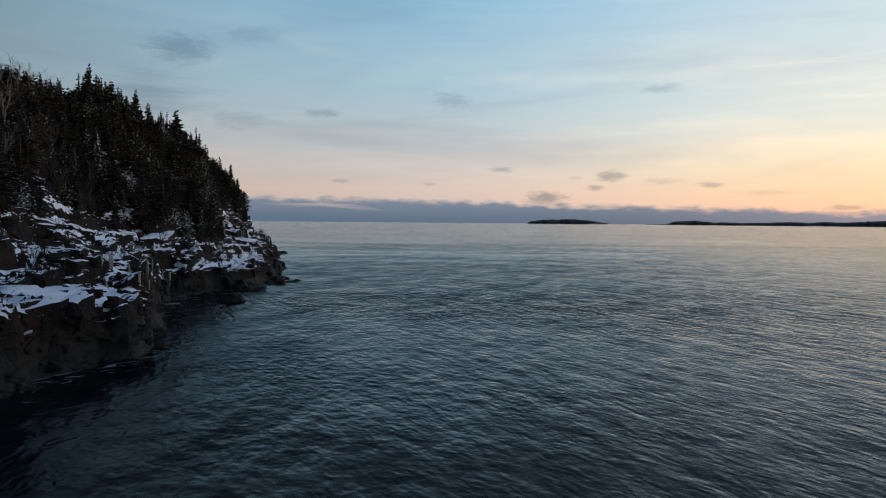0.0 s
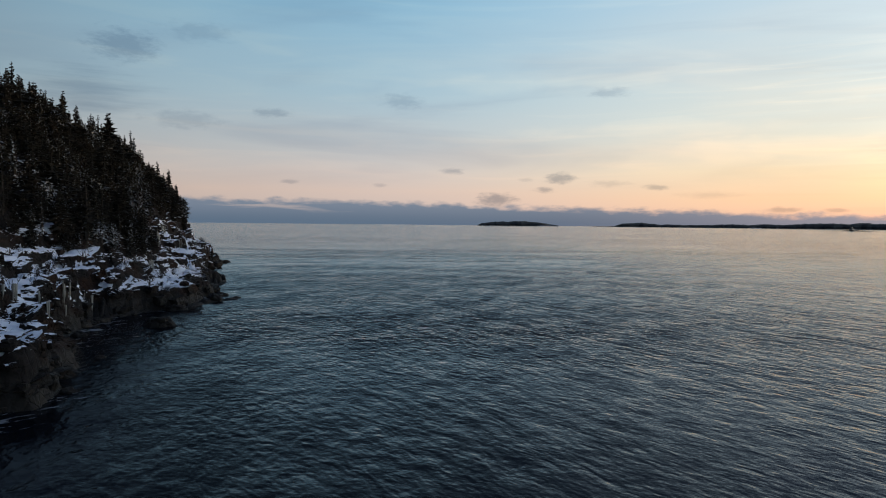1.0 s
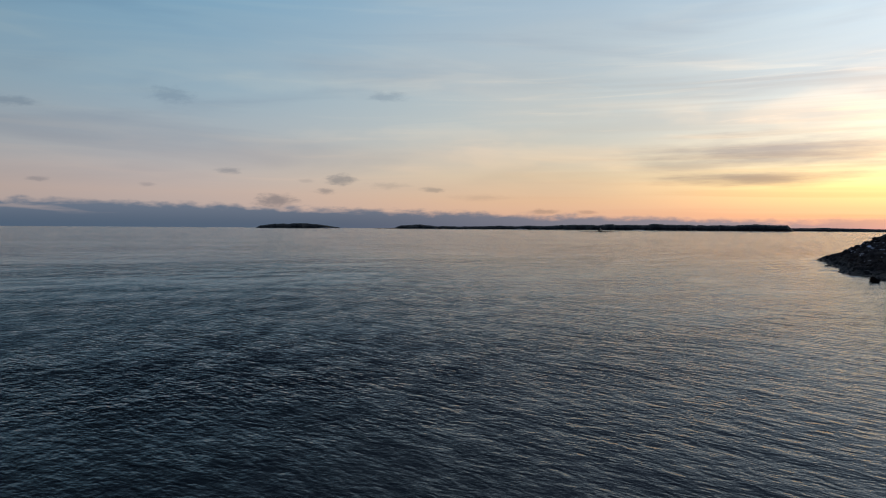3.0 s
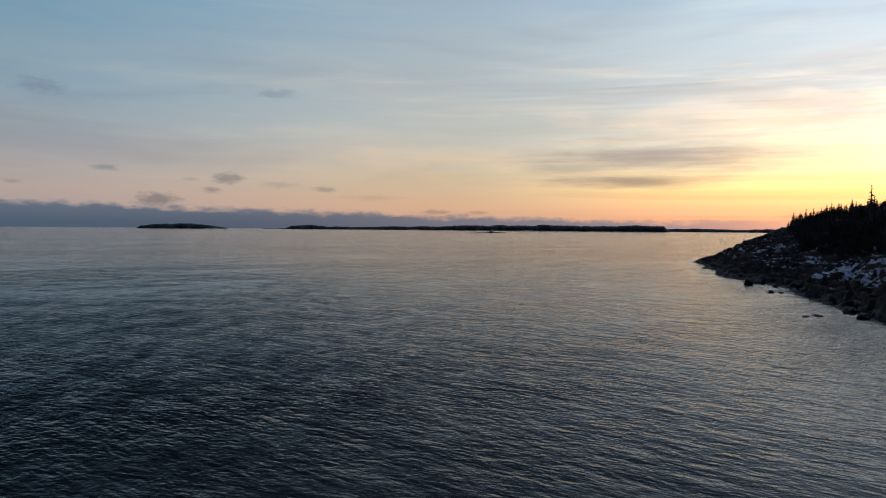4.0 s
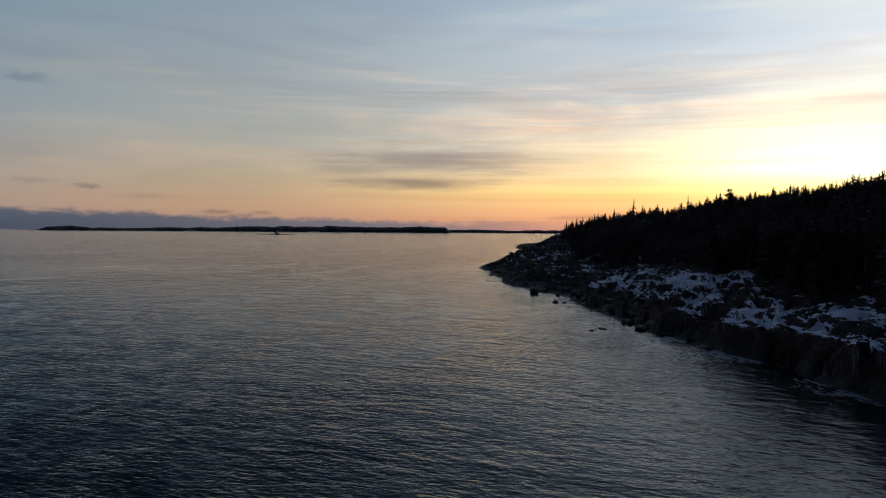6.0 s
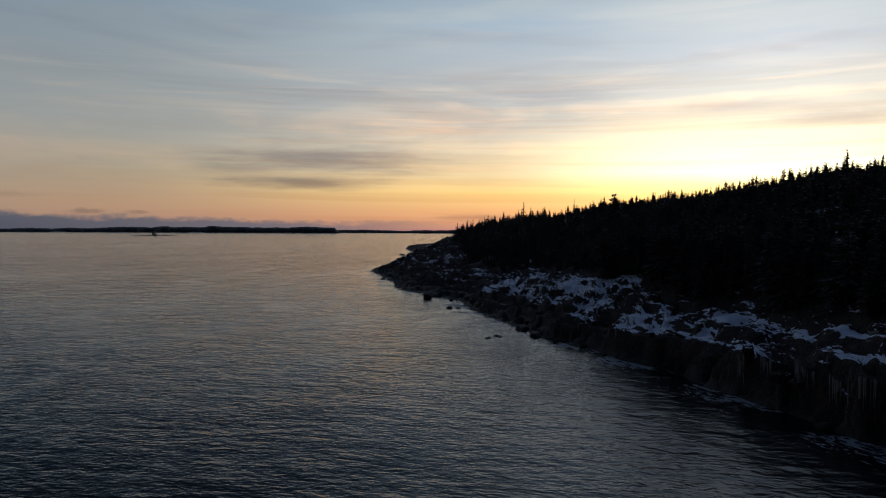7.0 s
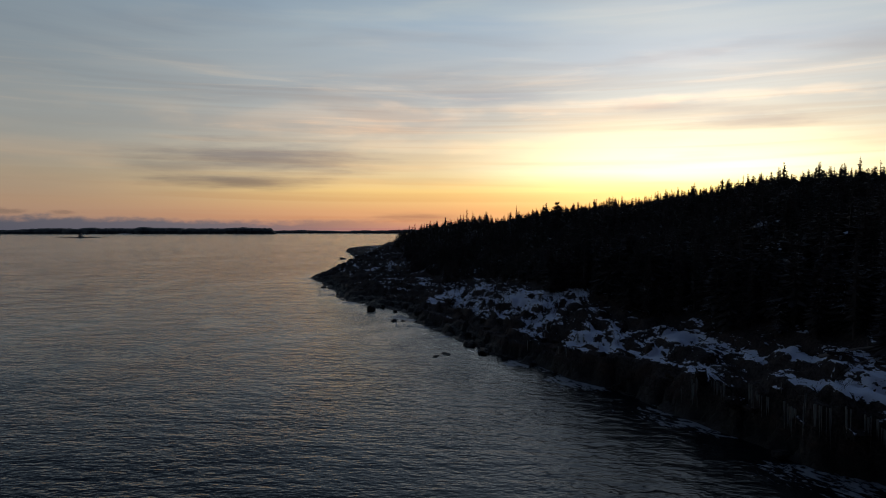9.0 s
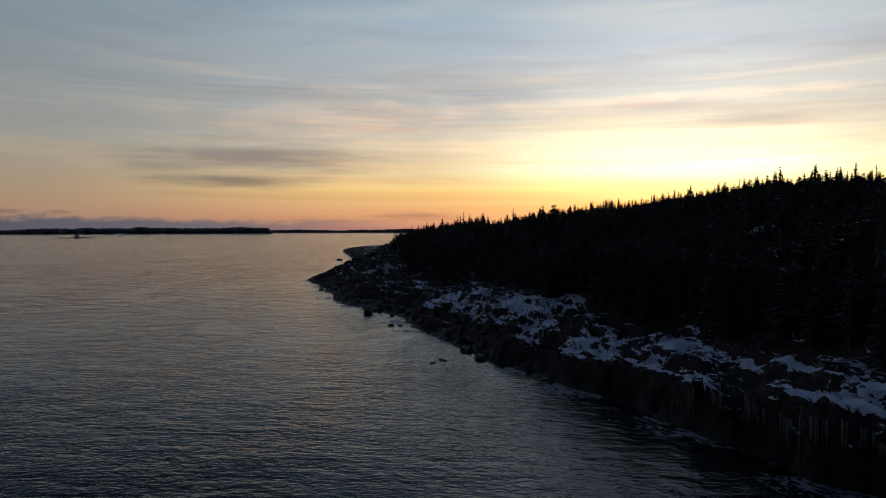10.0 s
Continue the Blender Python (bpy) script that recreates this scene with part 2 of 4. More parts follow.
def rock_material(name, dark, light, rust, strike):
    """Jointed granite with rust stains, a black wet band at the tide line and snow on the ledges."""
    m, n, p = material(name)
    at = place(n)
    grain = n.noise(at, 2.2, 6.0, 0.65)
    broad = n.noise(at, 0.16, 4.0, 0.55, 0.5)
    colour = n.mix(n.smooth(grain, 0.3, 0.7), dark, light)
    colour = n.mix(n.smooth(broad, 0.48, 0.68, 0.0, 0.75), colour, rust)
    parts = n.node("ShaderNodeSeparateXYZ")
    n.plug(at, parts.inputs[0])
    streak = n.noise(stretched(n, at, 0, 1.1, 1.1, 0.12), 1.0, 4.0, 0.6)
    colour = n.mix(n.smooth(streak, 0.52, 0.7, 0.0, 0.7), colour, tuple(0.35 * v for v in dark))
    edge = n.math("ADD", parts.outputs[2], n.math("MULTIPLY", n.noise(at, 0.5, 3.0), -2.4))
    wet = n.smooth(edge, 2.2, 0.4)
    colour = n.mix(n.math("MULTIPLY", wet, 0.85), colour, (0.018, 0.017, 0.016))
    crack = n.node("ShaderNodeTexVoronoi")
    crack.feature = "DISTANCE_TO_EDGE"
    n.plug(n.vmath("ADD", stretched(n, at, 28, 0.5, 0.9, 0.9), n.vmath("SCALE", n.joined(grain, broad), scale=0.5)), crack.inputs["Vector"])
    crack.inputs["Scale"].default_value = 0.9
    joint = n.smooth(crack.outputs["Distance"], 0.0, 0.09)
    # snow lies where the rock is flat enough
    level = n.node("ShaderNodeSeparateXYZ")
    n.plug(n.node("ShaderNodeNewGeometry").outputs["Normal"], level.inputs[0])
    patch = n.noise(stretched(n, at, strike, 0.06, 0.2, 0.22), 1.0, 5.0, 0.58, 0.4)
    cover = n.math("ADD", n.math("MULTIPLY", n.math("SUBTRACT", level.outputs[2], 0.78), 1.9), n.math("MULTIPLY", n.math("SUBTRACT", patch, 0.5), 3.4))
    cover = n.math("ADD", cover, n.math("MULTIPLY", n.math("SUBTRACT", n.noise(stretched(n, at, strike, 0.45, 1.3, 1.5), 1.0, 5.0, 0.68), 0.5), 2.5))
    cover = n.math("ADD", cover, n.math("SUBTRACT", attribute(n, "snow"), 0.8))
    cover = n.math("SUBTRACT", cover, n.math("MULTIPLY", n.math("SUBTRACT", 1.0, n.smooth(crack.outputs["Distance"], 0.0, 0.16)), 0.22))
    cover = n.smooth(cover, 0.02, 0.12)
    cover = n.math("MULTIPLY", cover, n.smooth(edge, 1.6, 2.8))
    n.plug(n.mix(cover, colour, SNOW), p.inputs["Base Color"])
    n.plug(n.smooth(n.math("MAXIMUM", wet, 0.0), 0, 1, 0.88, 0.62), p.inputs["Roughness"])
    p.inputs["Specular IOR Level"].default_value = 0.2
    relief = n.math("ADD", n.math("MULTIPLY", joint, 0.3), n.math("MULTIPLY", n.noise(at, 1.1, 8.0, 0.65), 1.3))
    bumped(n, p, relief, n.smooth(cover, 0, 1, 0.9, 0.25), 0.5)
    return m


# shade is put into the western granite's colour, far darker than the eastern
ROCK_WARM_SHADED = rock_material("shaded_warm_granite", (0.006, 0.0053, 0.0052), (0.024, 0.02, 0.0185), (0.042, 0.021, 0.013), 78)
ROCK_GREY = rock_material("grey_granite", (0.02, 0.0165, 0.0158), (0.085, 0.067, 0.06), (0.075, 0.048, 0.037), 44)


def leaf_material(name, dark, light, snow):
    m, n, p = material(name)
    info = n.node("ShaderNodeNewGeometry")
    whole = n.node("ShaderNodeObjectInfo").outputs["Random"]
    at = info.outputs["Position"]
    colour = n.mix(info.outputs["Random Per Island"], dark, light)
    colour = n.mix(n.math("MULTIPLY", whole, 0.4), colour, tuple(1.5 * v for v in dark))
    colour = n.mix(n.smooth(n.noise(at, 0.09, 3.0), 0.5, 0.75, 0.0, 0.5), colour, (0.06, 0.04, 0.028))
    dust = n.smooth(n.math("ADD", n.noise(at, 3.2, 3.0, 0.6), n.math("MULTIPLY", n.noise(at, 0.12, 2.0), 0.6)), 0.92 - snow, 1.0 - snow)
    n.plug(n.mix(dust, colour, SNOW), p.inputs["Base Color"])
    p.inputs["Roughness"].default_value = 0.8
    p.inputs["Specular IOR Level"].default_value = 0.15
    return m


# western needles: snow-dusted, with shade put into a much darker green than the eastern
SPRUCE_SNOWY_SHADED = leaf_material("shaded_snow_dusted_needles", (0.013, 0.0125, 0.011), (0.036, 0.033, 0.027), -0.015)
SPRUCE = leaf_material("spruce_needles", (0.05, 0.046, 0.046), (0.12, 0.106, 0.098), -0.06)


def bark_material(name, a, b):
    m, n, p = material(name)
    at = place(n)
    n.plug(n.mix(n.noise(stretched(n, at, 0, 6, 6, 1.4), 1.0, 5.0, 0.65), a, b), p.inputs["Base Color"])
    p.inputs["Roughness"].default_value = 0.9
    bumped(n, p, n.noise(stretched(n, at, 0, 9, 9, 2), 1.0, 4.0), 0.6, 0.03)
    return m


BARK = bark_material("spruce_bark", (0.035, 0.028, 0.023), (0.12, 0.1, 0.085))
BIRCH = bark_material("pale_bare_bark", (0.08, 0.072, 0.072), (0.2, 0.187, 0.183))
TWIG = bark_material("bare_twigs", (0.022, 0.016, 0.015), (0.06, 0.045, 0.038))
DEADWOOD = bark_material("weathered_log", (0.12, 0.1, 0.085), (0.34, 0.3, 0.26))


def ice_material():
    m, n, p = material("icicle_ice")
    at = place(n)
    n.plug(n.mix(n.noise(stretched(n, at, 0, 3, 3, 0.4), 1.0, 4.0), (0.2, 0.195, 0.17), (0.4, 0.4, 0.38)), p.inputs["Base Color"])
    p.inputs["Roughness"].default_value = 0.28
    p.inputs["Subsurface Weight"].default_value = 0.25
    p.inputs["Subsurface Radius"].default_value = (0.3, 0.4, 0.5)
    bumped(n, p, n.noise(stretched(n, at, 0, 6, 6, 1), 1.0, 4.0), 0.5, 0.06)
    return m


ICE = ice_material()


def water_material():
    """Cold sea: wind chop over a low swell, smoother slicks, thin foam by the rocks."""
    m, n, p = material("sea_water")
    at = place(n)
    reach = n.vmath("LENGTH", n.vmath("SUBTRACT", at, (50.0, 85.0, 0.0)))
    far = n.smooth(reach, 80.0, 600.0)
    slick = n.noise(stretched(n, at, -14, 0.0022, 0.011), 1.0, 4.0, 0.6, 0.8)
    calm = n.smooth(slick, 0.40, 0.62, 0.7, 1.0)
    line = n.noise(stretched(n, at, 12, 0.0028, 0.0075), 1.0, 5.0, 0.55, 0.7)      # winding slicks far out
    line = n.smooth(n.math("ABSOLUTE", n.math("SUBTRACT", line, 0.5)), 0.004, 0.03, 0.6, 1.0)
    calm = n.math("MULTIPLY", calm, n.math("MAXIMUM", line, n.smooth(far, 0.25, 0.0)))
    gust = n.smooth(n.noise(stretched(n, at, 20, 0.02, 0.06), 1.0, 5.0, 0.65), 0.3, 0.7, 0.68, 1.28)
    step = 0.1

    def surface(dx, dy):
        p = n.vmath("ADD", at, (dx, dy, 0.0))
        chop = n.noise(stretched(n, p, -72, 0.38, 0.68), 1.0, 2.0, 0.5, 0.15)
        short = n.noise(stretched(n, p, -60, 0.95, 1.45), 1.0, 2.0, 0.55, 0.1)
        ripple = n.noise(stretched(n, p, -50, 2.5, 3.4), 1.0, 2.0, 0.6)
        roll = n.noise(stretched(n, p, -68, 0.07, 0.12), 1.0, 2.0, 0.5)
        crest = n.math("SUBTRACT", n.noise(stretched(n, p, -66, 0.33, 0.62), 1.0, 2.0, 0.5, 0.25), 0.5)
        crest = n.math("SQRT", n.math("ADD", n.math("MULTIPLY", crest, crest), 0.002))
        h = n.math("ADD", n.math("MULTIPLY", chop, 0.22), n.math("MULTIPLY", short, 0.095))
        h = n.math("ADD", h, n.math("MULTIPLY", ripple, 0.028))
        h = n.math("ADD", h, n.math("MULTIPLY", crest, -0.26))
        sea = n.noise(stretched(n, p, -70, 0.16, 0.3), 1.0, 3.0, 0.55, 0.2)
        h = n.math("ADD", h, n.math("MULTIPLY", sea, n.smooth(far, 0, 0.5, 0.1, 0.75)))
        return n.math("ADD", h, n.math("MULTIPLY", roll, n.smooth(far, 0, 1, 0.4, 2.2)))

    h0 = surface(0.0, 0.0)
    hill = n.smooth(attribute(n, "east"), 8.0, 70.0, 0.55, 1.0)      # shelter under the eastern ridge
    sides = n.node("ShaderNodeSeparateXYZ")
    n.plug(at, sides.inputs[0])
    outside = n.smooth(sides.outputs[1], 35.0, 125.0, 0.74, 1.4)      # rougher outside the cove
    lee = n.math("MULTIPLY", n.smooth(attribute(n, "shore"), 2.0, 22.0, 0.6, 1.0), outside)
    tilt = n.math("MULTIPLY", n.math("MULTIPLY", n.math("MULTIPLY", calm, gust), lee), -1.0 / step)
    gx = n.math("MULTIPLY", n.math("SUBTRACT", surface(step, 0.0), h0), tilt)
    gy = n.math("MULTIPLY", n.math("SUBTRACT", surface(0.0, step), h0), tilt)
    face = n.node("ShaderNodeNewGeometry").outputs["Normal"]
    # the wind steepens the lee faces, which lean south-west, more in some patches than in others
    off_west = n.smooth(n.math("MULTIPLY_ADD", sides.outputs[1], -0.12, sides.outputs[0]), 120.0, -10.0, 0.55, 1.6)      # gusts falling off the western slope
    off_west = n.math("MULTIPLY", off_west, n.smooth(far, 0, 1, 1.0, 0.36))
    off_west = n.math("MULTIPLY", off_west, n.math("MAXIMUM", n.smooth(sides.outputs[1], 45.0, 125.0, 0.62, 1.32), n.smooth(sides.outputs[0], 6.0, -24.0, 0.0, 1.5)))
    rough_patch = n.noise(stretched(n, at, -20, 0.16, 0.07), 1.0, 6.0, 0.75, 0.3)
    lean = n.math("MULTIPLY", n.smooth(rough_patch, 0.25, 0.75, 0.05, 0.13), n.math("MULTIPLY", off_west, hill))
    lean = n.math("MULTIPLY", lean, calm)
    gx = n.math("SUBTRACT", gx, n.math("MULTIPLY", lean, 0.62))
    gy = n.math("SUBTRACT", gy, n.math("MULTIPLY", lean, 0.78))
    n.plug(n.vmath("NORMALIZE", n.vmath("ADD", face, n.joined(gx, gy, 0.0))), p.inputs["Normal"])
    lace = n.noise(stretched(n, at, 50, 0.3, 0.75), 1.0, 6.0, 0.68, 1.2)
    surf = n.smooth(n.noise(at, 0.06, 2.0), 0.4, 0.62)
    shore = attribute(n, "surf")
    near = n.math("MULTIPLY", n.smooth(shore, 17.0, 1.0), surf)
    foam = n.smooth(n.math("ADD", lace, n.math("MULTIPLY", near, 0.25)), 0.65, 0.77)
    foam = n.math("MULTIPLY", foam, n.smooth(shore, 20.0, 9.0))
    n.plug(n.mix(n.math("MULTIPLY", foam, 0.55), (0.002, 0.004, 0.008), (0.5, 0.53, 0.57)), p.inputs["Base Color"])
    n.plug(n.math("ADD", n.smooth(far, 0, 1, 0.16, 0.12), n.math("MULTIPLY", foam, 0.4)), p.inputs["Roughness"])
    p.inputs["IOR"].default_value = 1.33
    return m


WATER = water_material()


def plain_material(name, a, b, scale=0.5, rough=0.85):
    m, n, p = material(name)
    n.plug(n.mix(n.smooth(n.noise(place(n), scale, 5.0, 0.6), 0.3, 0.7), a, b), p.inputs["Base Color"])
    p.inputs["Roughness"].default_value = rough
    return m


FAR_WOODS = plain_material("far_woods", (0.012, 0.017, 0.018), (0.04, 0.042, 0.04), 0.02)
FAR_SNOW = plain_material("far_snowy_beach", (0.3, 0.3, 0.32), (0.62, 0.64, 0.68), 0.04)
# weathered white, greyed further: the lighthouse's backlit shade is put into its paint
WHITEWASH = plain_material("weathered_backlit_white", (0.3, 0.3, 0.29), (0.5, 0.5, 0.49), 2.0)
SLATE = plain_material("dark_roofing", (0.03, 0.03, 0.035), (0.07, 0.07, 0.075), 2.0)
BUOY_PAINT = plain_material("dark_buoy_paint", (0.02, 0.035, 0.028), (0.06, 0.08, 0.06), 3.0, 0.5)


# ---- noise on arrays ----
def hashed(i, j, seed):
    v = np.sin(i * 127.1 + j * 311.7 + seed * 74.7) * 43758.5453
    return v - np.floor(v)


def vnoise(x, y, seed=0):
    i, j = np.floor(x), np.floor(y)
    u, v = x - i, y - j
    u, v = u * u * (3 - 2 * u), v * v * (3 - 2 * v)
    a, b = hashed(i, j, seed), hashed(i + 1, j, seed)
    c, d = hashed(i, j + 1, seed), hashed(i + 1, j + 1, seed)
    return (a + (b - a) * u) * (1 - v) + (c + (d - c) * u) * v - 0.5


def fbm(x, y, seed=0, octaves=4):
    total, size = 0.0, 1.0
    for k in range(octaves):
        total = total + size * vnoise(x * 2 ** k + 13.7 * k, y * 2 ** k - 7.1 * k, seed + k)
        size *= 0.5
    return total


def cells(x, y, seed=0):
    """The random value of the nearest cell, and how far the second nearest lies beyond it."""
    i, j = np.floor(x), np.floor(y)
    best, second, value = np.full(x.shape, 9.0), np.full(x.shape, 9.0), np.zeros(x.shape)
    for di in (-1, 0, 1):
        for dj in (-1, 0, 1):
            px, py = i + di + hashed(i + di, j + dj, seed), j + dj + hashed(i + di, j + dj, seed + 9)
            r = np.hypot(px - x, py - y)
            nearer = r < best
            second = np.where(nearer, best, np.minimum(second, r))
            value = np.where(nearer, hashed(i + di, j + dj, seed + 21), value)
            best = np.where(nearer, r, best)
    return value, second - best


def smoothstep(x, a, b):
    t = np.clip((x - a) / (b - a), 0, 1)
    return t * t * (3 - 2 * t)


# ---- meshes ----
def mesh_object(name, verts, faces, mat, parent=None, smooth=False, values=None):
    """faces: an integer array of triangles or of quads. values: named numbers, one a vertex."""
    me = bpy.data.meshes.new(name)
    verts, faces = np.asarray(verts, np.float32), np.asarray(faces, np.int32)
    k = faces.shape[1]
    me.vertices.add(len(verts))
    me.vertices.foreach_set("co", verts.ravel())
    me.loops.add(faces.size)
    me.loops.foreach_set("vertex_index", faces.ravel())
    me.polygons.add(len(faces))
    me.polygons.foreach_set("loop_start", np.arange(0, faces.size, k, dtype=np.int32))
    me.update(calc_edges=True)
    me.polygons.foreach_set("use_smooth", np.full(len(faces), smooth))
    for key, numbers in (values or {}).items():
        me.attributes.new(key, "FLOAT", "POINT").data.foreach_set("value", np.asarray(numbers, np.float32))
    me.materials.append(mat)
    me.validate()
    ob = new(name, me)
    ob.parent = parent
    return ob


def part(name, bm, mat, parent, label=""):
    me = bpy.data.meshes.new(name)
    bm.to_mesh(me)
    bm.free()
    me.materials.append(mat)
    ob = new(name, me)
    ob.parent = parent
    return tagged(ob, label)


def grid_faces(nx, ny, keep):
    """Quads of an nx by ny grid of vertices, for the cells that are kept."""
    i = (np.arange(nx - 1)[:, None] * ny + np.arange(ny - 1)[None, :])[keep]
    return np.stack([i, i + ny, i + ny + 1, i + 1], 1)


def trimmed(verts, faces, *extra):
    used = np.unique(faces)
    back = np.zeros(len(verts), np.int32)
    back[used] = np.arange(len(used))
    return (verts[used], back[faces], *[e[used] for e in extra])


# ---- the two headlands ----
class Headland:
    """Land inside a shoreline. Each shore point: x, y, height of the sea cliff, its width, width of the
    bare bench behind it, its slope, slope of the wooded hill, height where the hill levels out."""

    def __init__(self, shore, seed, rough, grain, step, blocks, snow_from, snow_in, snow_most, dips=()):
        self.shore = np.array(shore, float)
        self.seed, self.rough, self.grain, self.dips = seed, rough, grain, dips
        self.step, self.blocks, self.snow_from, self.snow_in, self.snow_most = step, blocks, snow_from, snow_in, snow_most

    def inland(self, x, y):
        p = self.shore
        q = np.roll(p, -1, 0)
        best = np.full(x.shape, 1e9)
        values = np.zeros(x.shape + (p.shape[1] - 2,))
        weight = np.zeros(x.shape)
        inside = np.zeros(x.shape, bool)
        for a, b in zip(p, q):
            ab = b[:2] - a[:2]
            t = np.clip(((x - a[0]) * ab[0] + (y - a[1]) * ab[1]) / (ab @ ab), 0, 1)
            r = np.hypot(x - a[0] - t * ab[0], y - a[1] - t * ab[1])
            best = np.minimum(best, r)
            w = np.hypot(*ab) / (r + 2.0) ** 3
            values += w[..., None] * (a[2:] + (b[2:] - a[2:]) * t[..., None])
            weight += w
            cross = (a[1] > y) != (b[1] > y)
            if a[1] != b[1]:
                inside ^= cross & (x < ab[0] * (y - a[1]) / ab[1] + a[0])
        return np.where(inside, best, -best), values / weight[..., None]

    def height(self, x, y):
        """Height of the ground, distance inland, and how bare the ground is."""
        s = self.seed
        d, v = self.inland(x, y)
        cliff_z, cliff_w, bench_w, bench_s, hill_s, top = np.moveaxis(v, -1, 0)
        c, q = math.cos(radians(self.grain)), math.sin(radians(self.grain))
        along, across = x * c + y * q, y * c - x * q
        wx, wy = along + 2.0 * vnoise(x / 6, y / 6, s), across + 2.0 * vnoise(x / 6, y / 6, s + 3)
        big, seam = cells(wx / 10.5, wy / 6.0, s + 30)
        fine, crack = cells(wx / 4.4, wy / 2.3, s + 40)
        r = self.rough * smoothstep(d, -14, 3)
        dd = d + r * (6.0 * fbm(x / 21, y / 21, s, 3) + 5.0 * (big - 0.5) + 1.5 * (fine - 0.5) + 1.6 * fbm(x / 4, y / 4, s + 5, 2))
        u = np.clip(dd / cliff_w, -2.5, 1)
        face = np.where(u > 0, cliff_z * (0.35 * u + 0.65 * smoothstep(u, 0.15, 0.75)), 3.0 * u)
        bench = np.clip(dd - cliff_w, 0, bench_w) * bench_s
        over = np.maximum(d - cliff_w - bench_w, 0)
        room = np.maximum(top - cliff_z - bench_w * bench_s, 1)
        hill = room * (1 - np.exp(-((over * hill_s / room) ** 1.2) * 1.15))
        bare = 1 - smoothstep(over, 0, 10)
        z = face + bench + hill + 3.0 * fbm(x / 24, y / 24, s + 60, 3) * smoothstep(over, 5, 25)
        for px, py, reach, deep in self.dips:
            z = z - deep * np.exp(-((x - px) ** 2 + (y - py) ** 2) / reach ** 2)
        # flat-topped ledges with steep risers
        step = self.step * (1 + 0.5 * vnoise(x / 30, y / 30, s + 70))
        shift = 1.6 * big
        k = (z + shift) / step
        ledge = step * (np.floor(k) + smoothstep(k - np.floor(k), 0.62, 0.95)) - shift
        mask = smoothstep(z, 0.4, 1.6) * bare
        z = z + mask * 0.78 * (ledge - z)
        shape = self.blocks * (fine - 0.5) + 0.35 * fbm(x / 1.7, y / 1.7, s + 80, 2) - 0.55 * (1 - smoothstep(crack, 0.0, 0.14)) - 0.8 * (1 - smoothstep(seam, 0.0, 0.08))
        z = z + bare * smoothstep(z, -0.6, 0.8) * shape
        return z, d, bare, over


WEST = Headland([
    # x, y, cliff height, cliff width, bench width, bench slope, hill slope, hill top
    (-39, -60, 6, 4, 5, 0.3, 0.9, 40), (-38, 10, 6, 3, 8, 0.2, 0.9, 44), (-34, 48, 6.2, 2.5, 11, 0.06, 1.1, 39), (-30, 66, 6.0, 2.5, 13, 0.05, 1.15, 41),
    (-29.5, 84, 3.0, 5, 8, 0.3, 1.15, 43), (-37, 88, 7.0, 3.5, 9, 0.45, 1.15, 43), (-42, 100, 7.5, 3.5, 9, 0.5, 1.15, 44), (-43.5, 118, 7.0, 3.5, 8, 0.5, 1.2, 43.5),
    (-37, 132, 6.0, 3, 9, 0.3, 1.25, 45.5), (-31.5, 147, 1.6, 7, 9, 0.4, 1.28, 46), (-38, 160, 4.0, 4, 8, 0.3, 1.28, 49), (-41, 183, 4.0, 5, 6, 0.4, 1.4, 47),
    (-52, 208, 7.0, 4, 7, 0.4, 2.3, 46), (-56, 232, 8.0, 4, 4, 0.5, 2.2, 42), (-60, 258, 8.0, 5, 3, 0.6, 1.9, 34), (-66, 286, 4.0, 6, 5, 0.6, 1.6, 27),
    (-84, 292, 4, 5, 6, 0.4, 0.7, 30), (-140, 270, 5, 5, 6, 0.4, 0.8, 44), (-300, 240, 5, 5, 6, 0.4, 0.8, 55), (-300, -60, 5, 5, 6, 0.4, 0.8, 55),
], 3, 0.5, 78, 3.9, 0.8, 1.5, 0.5, 1.0)

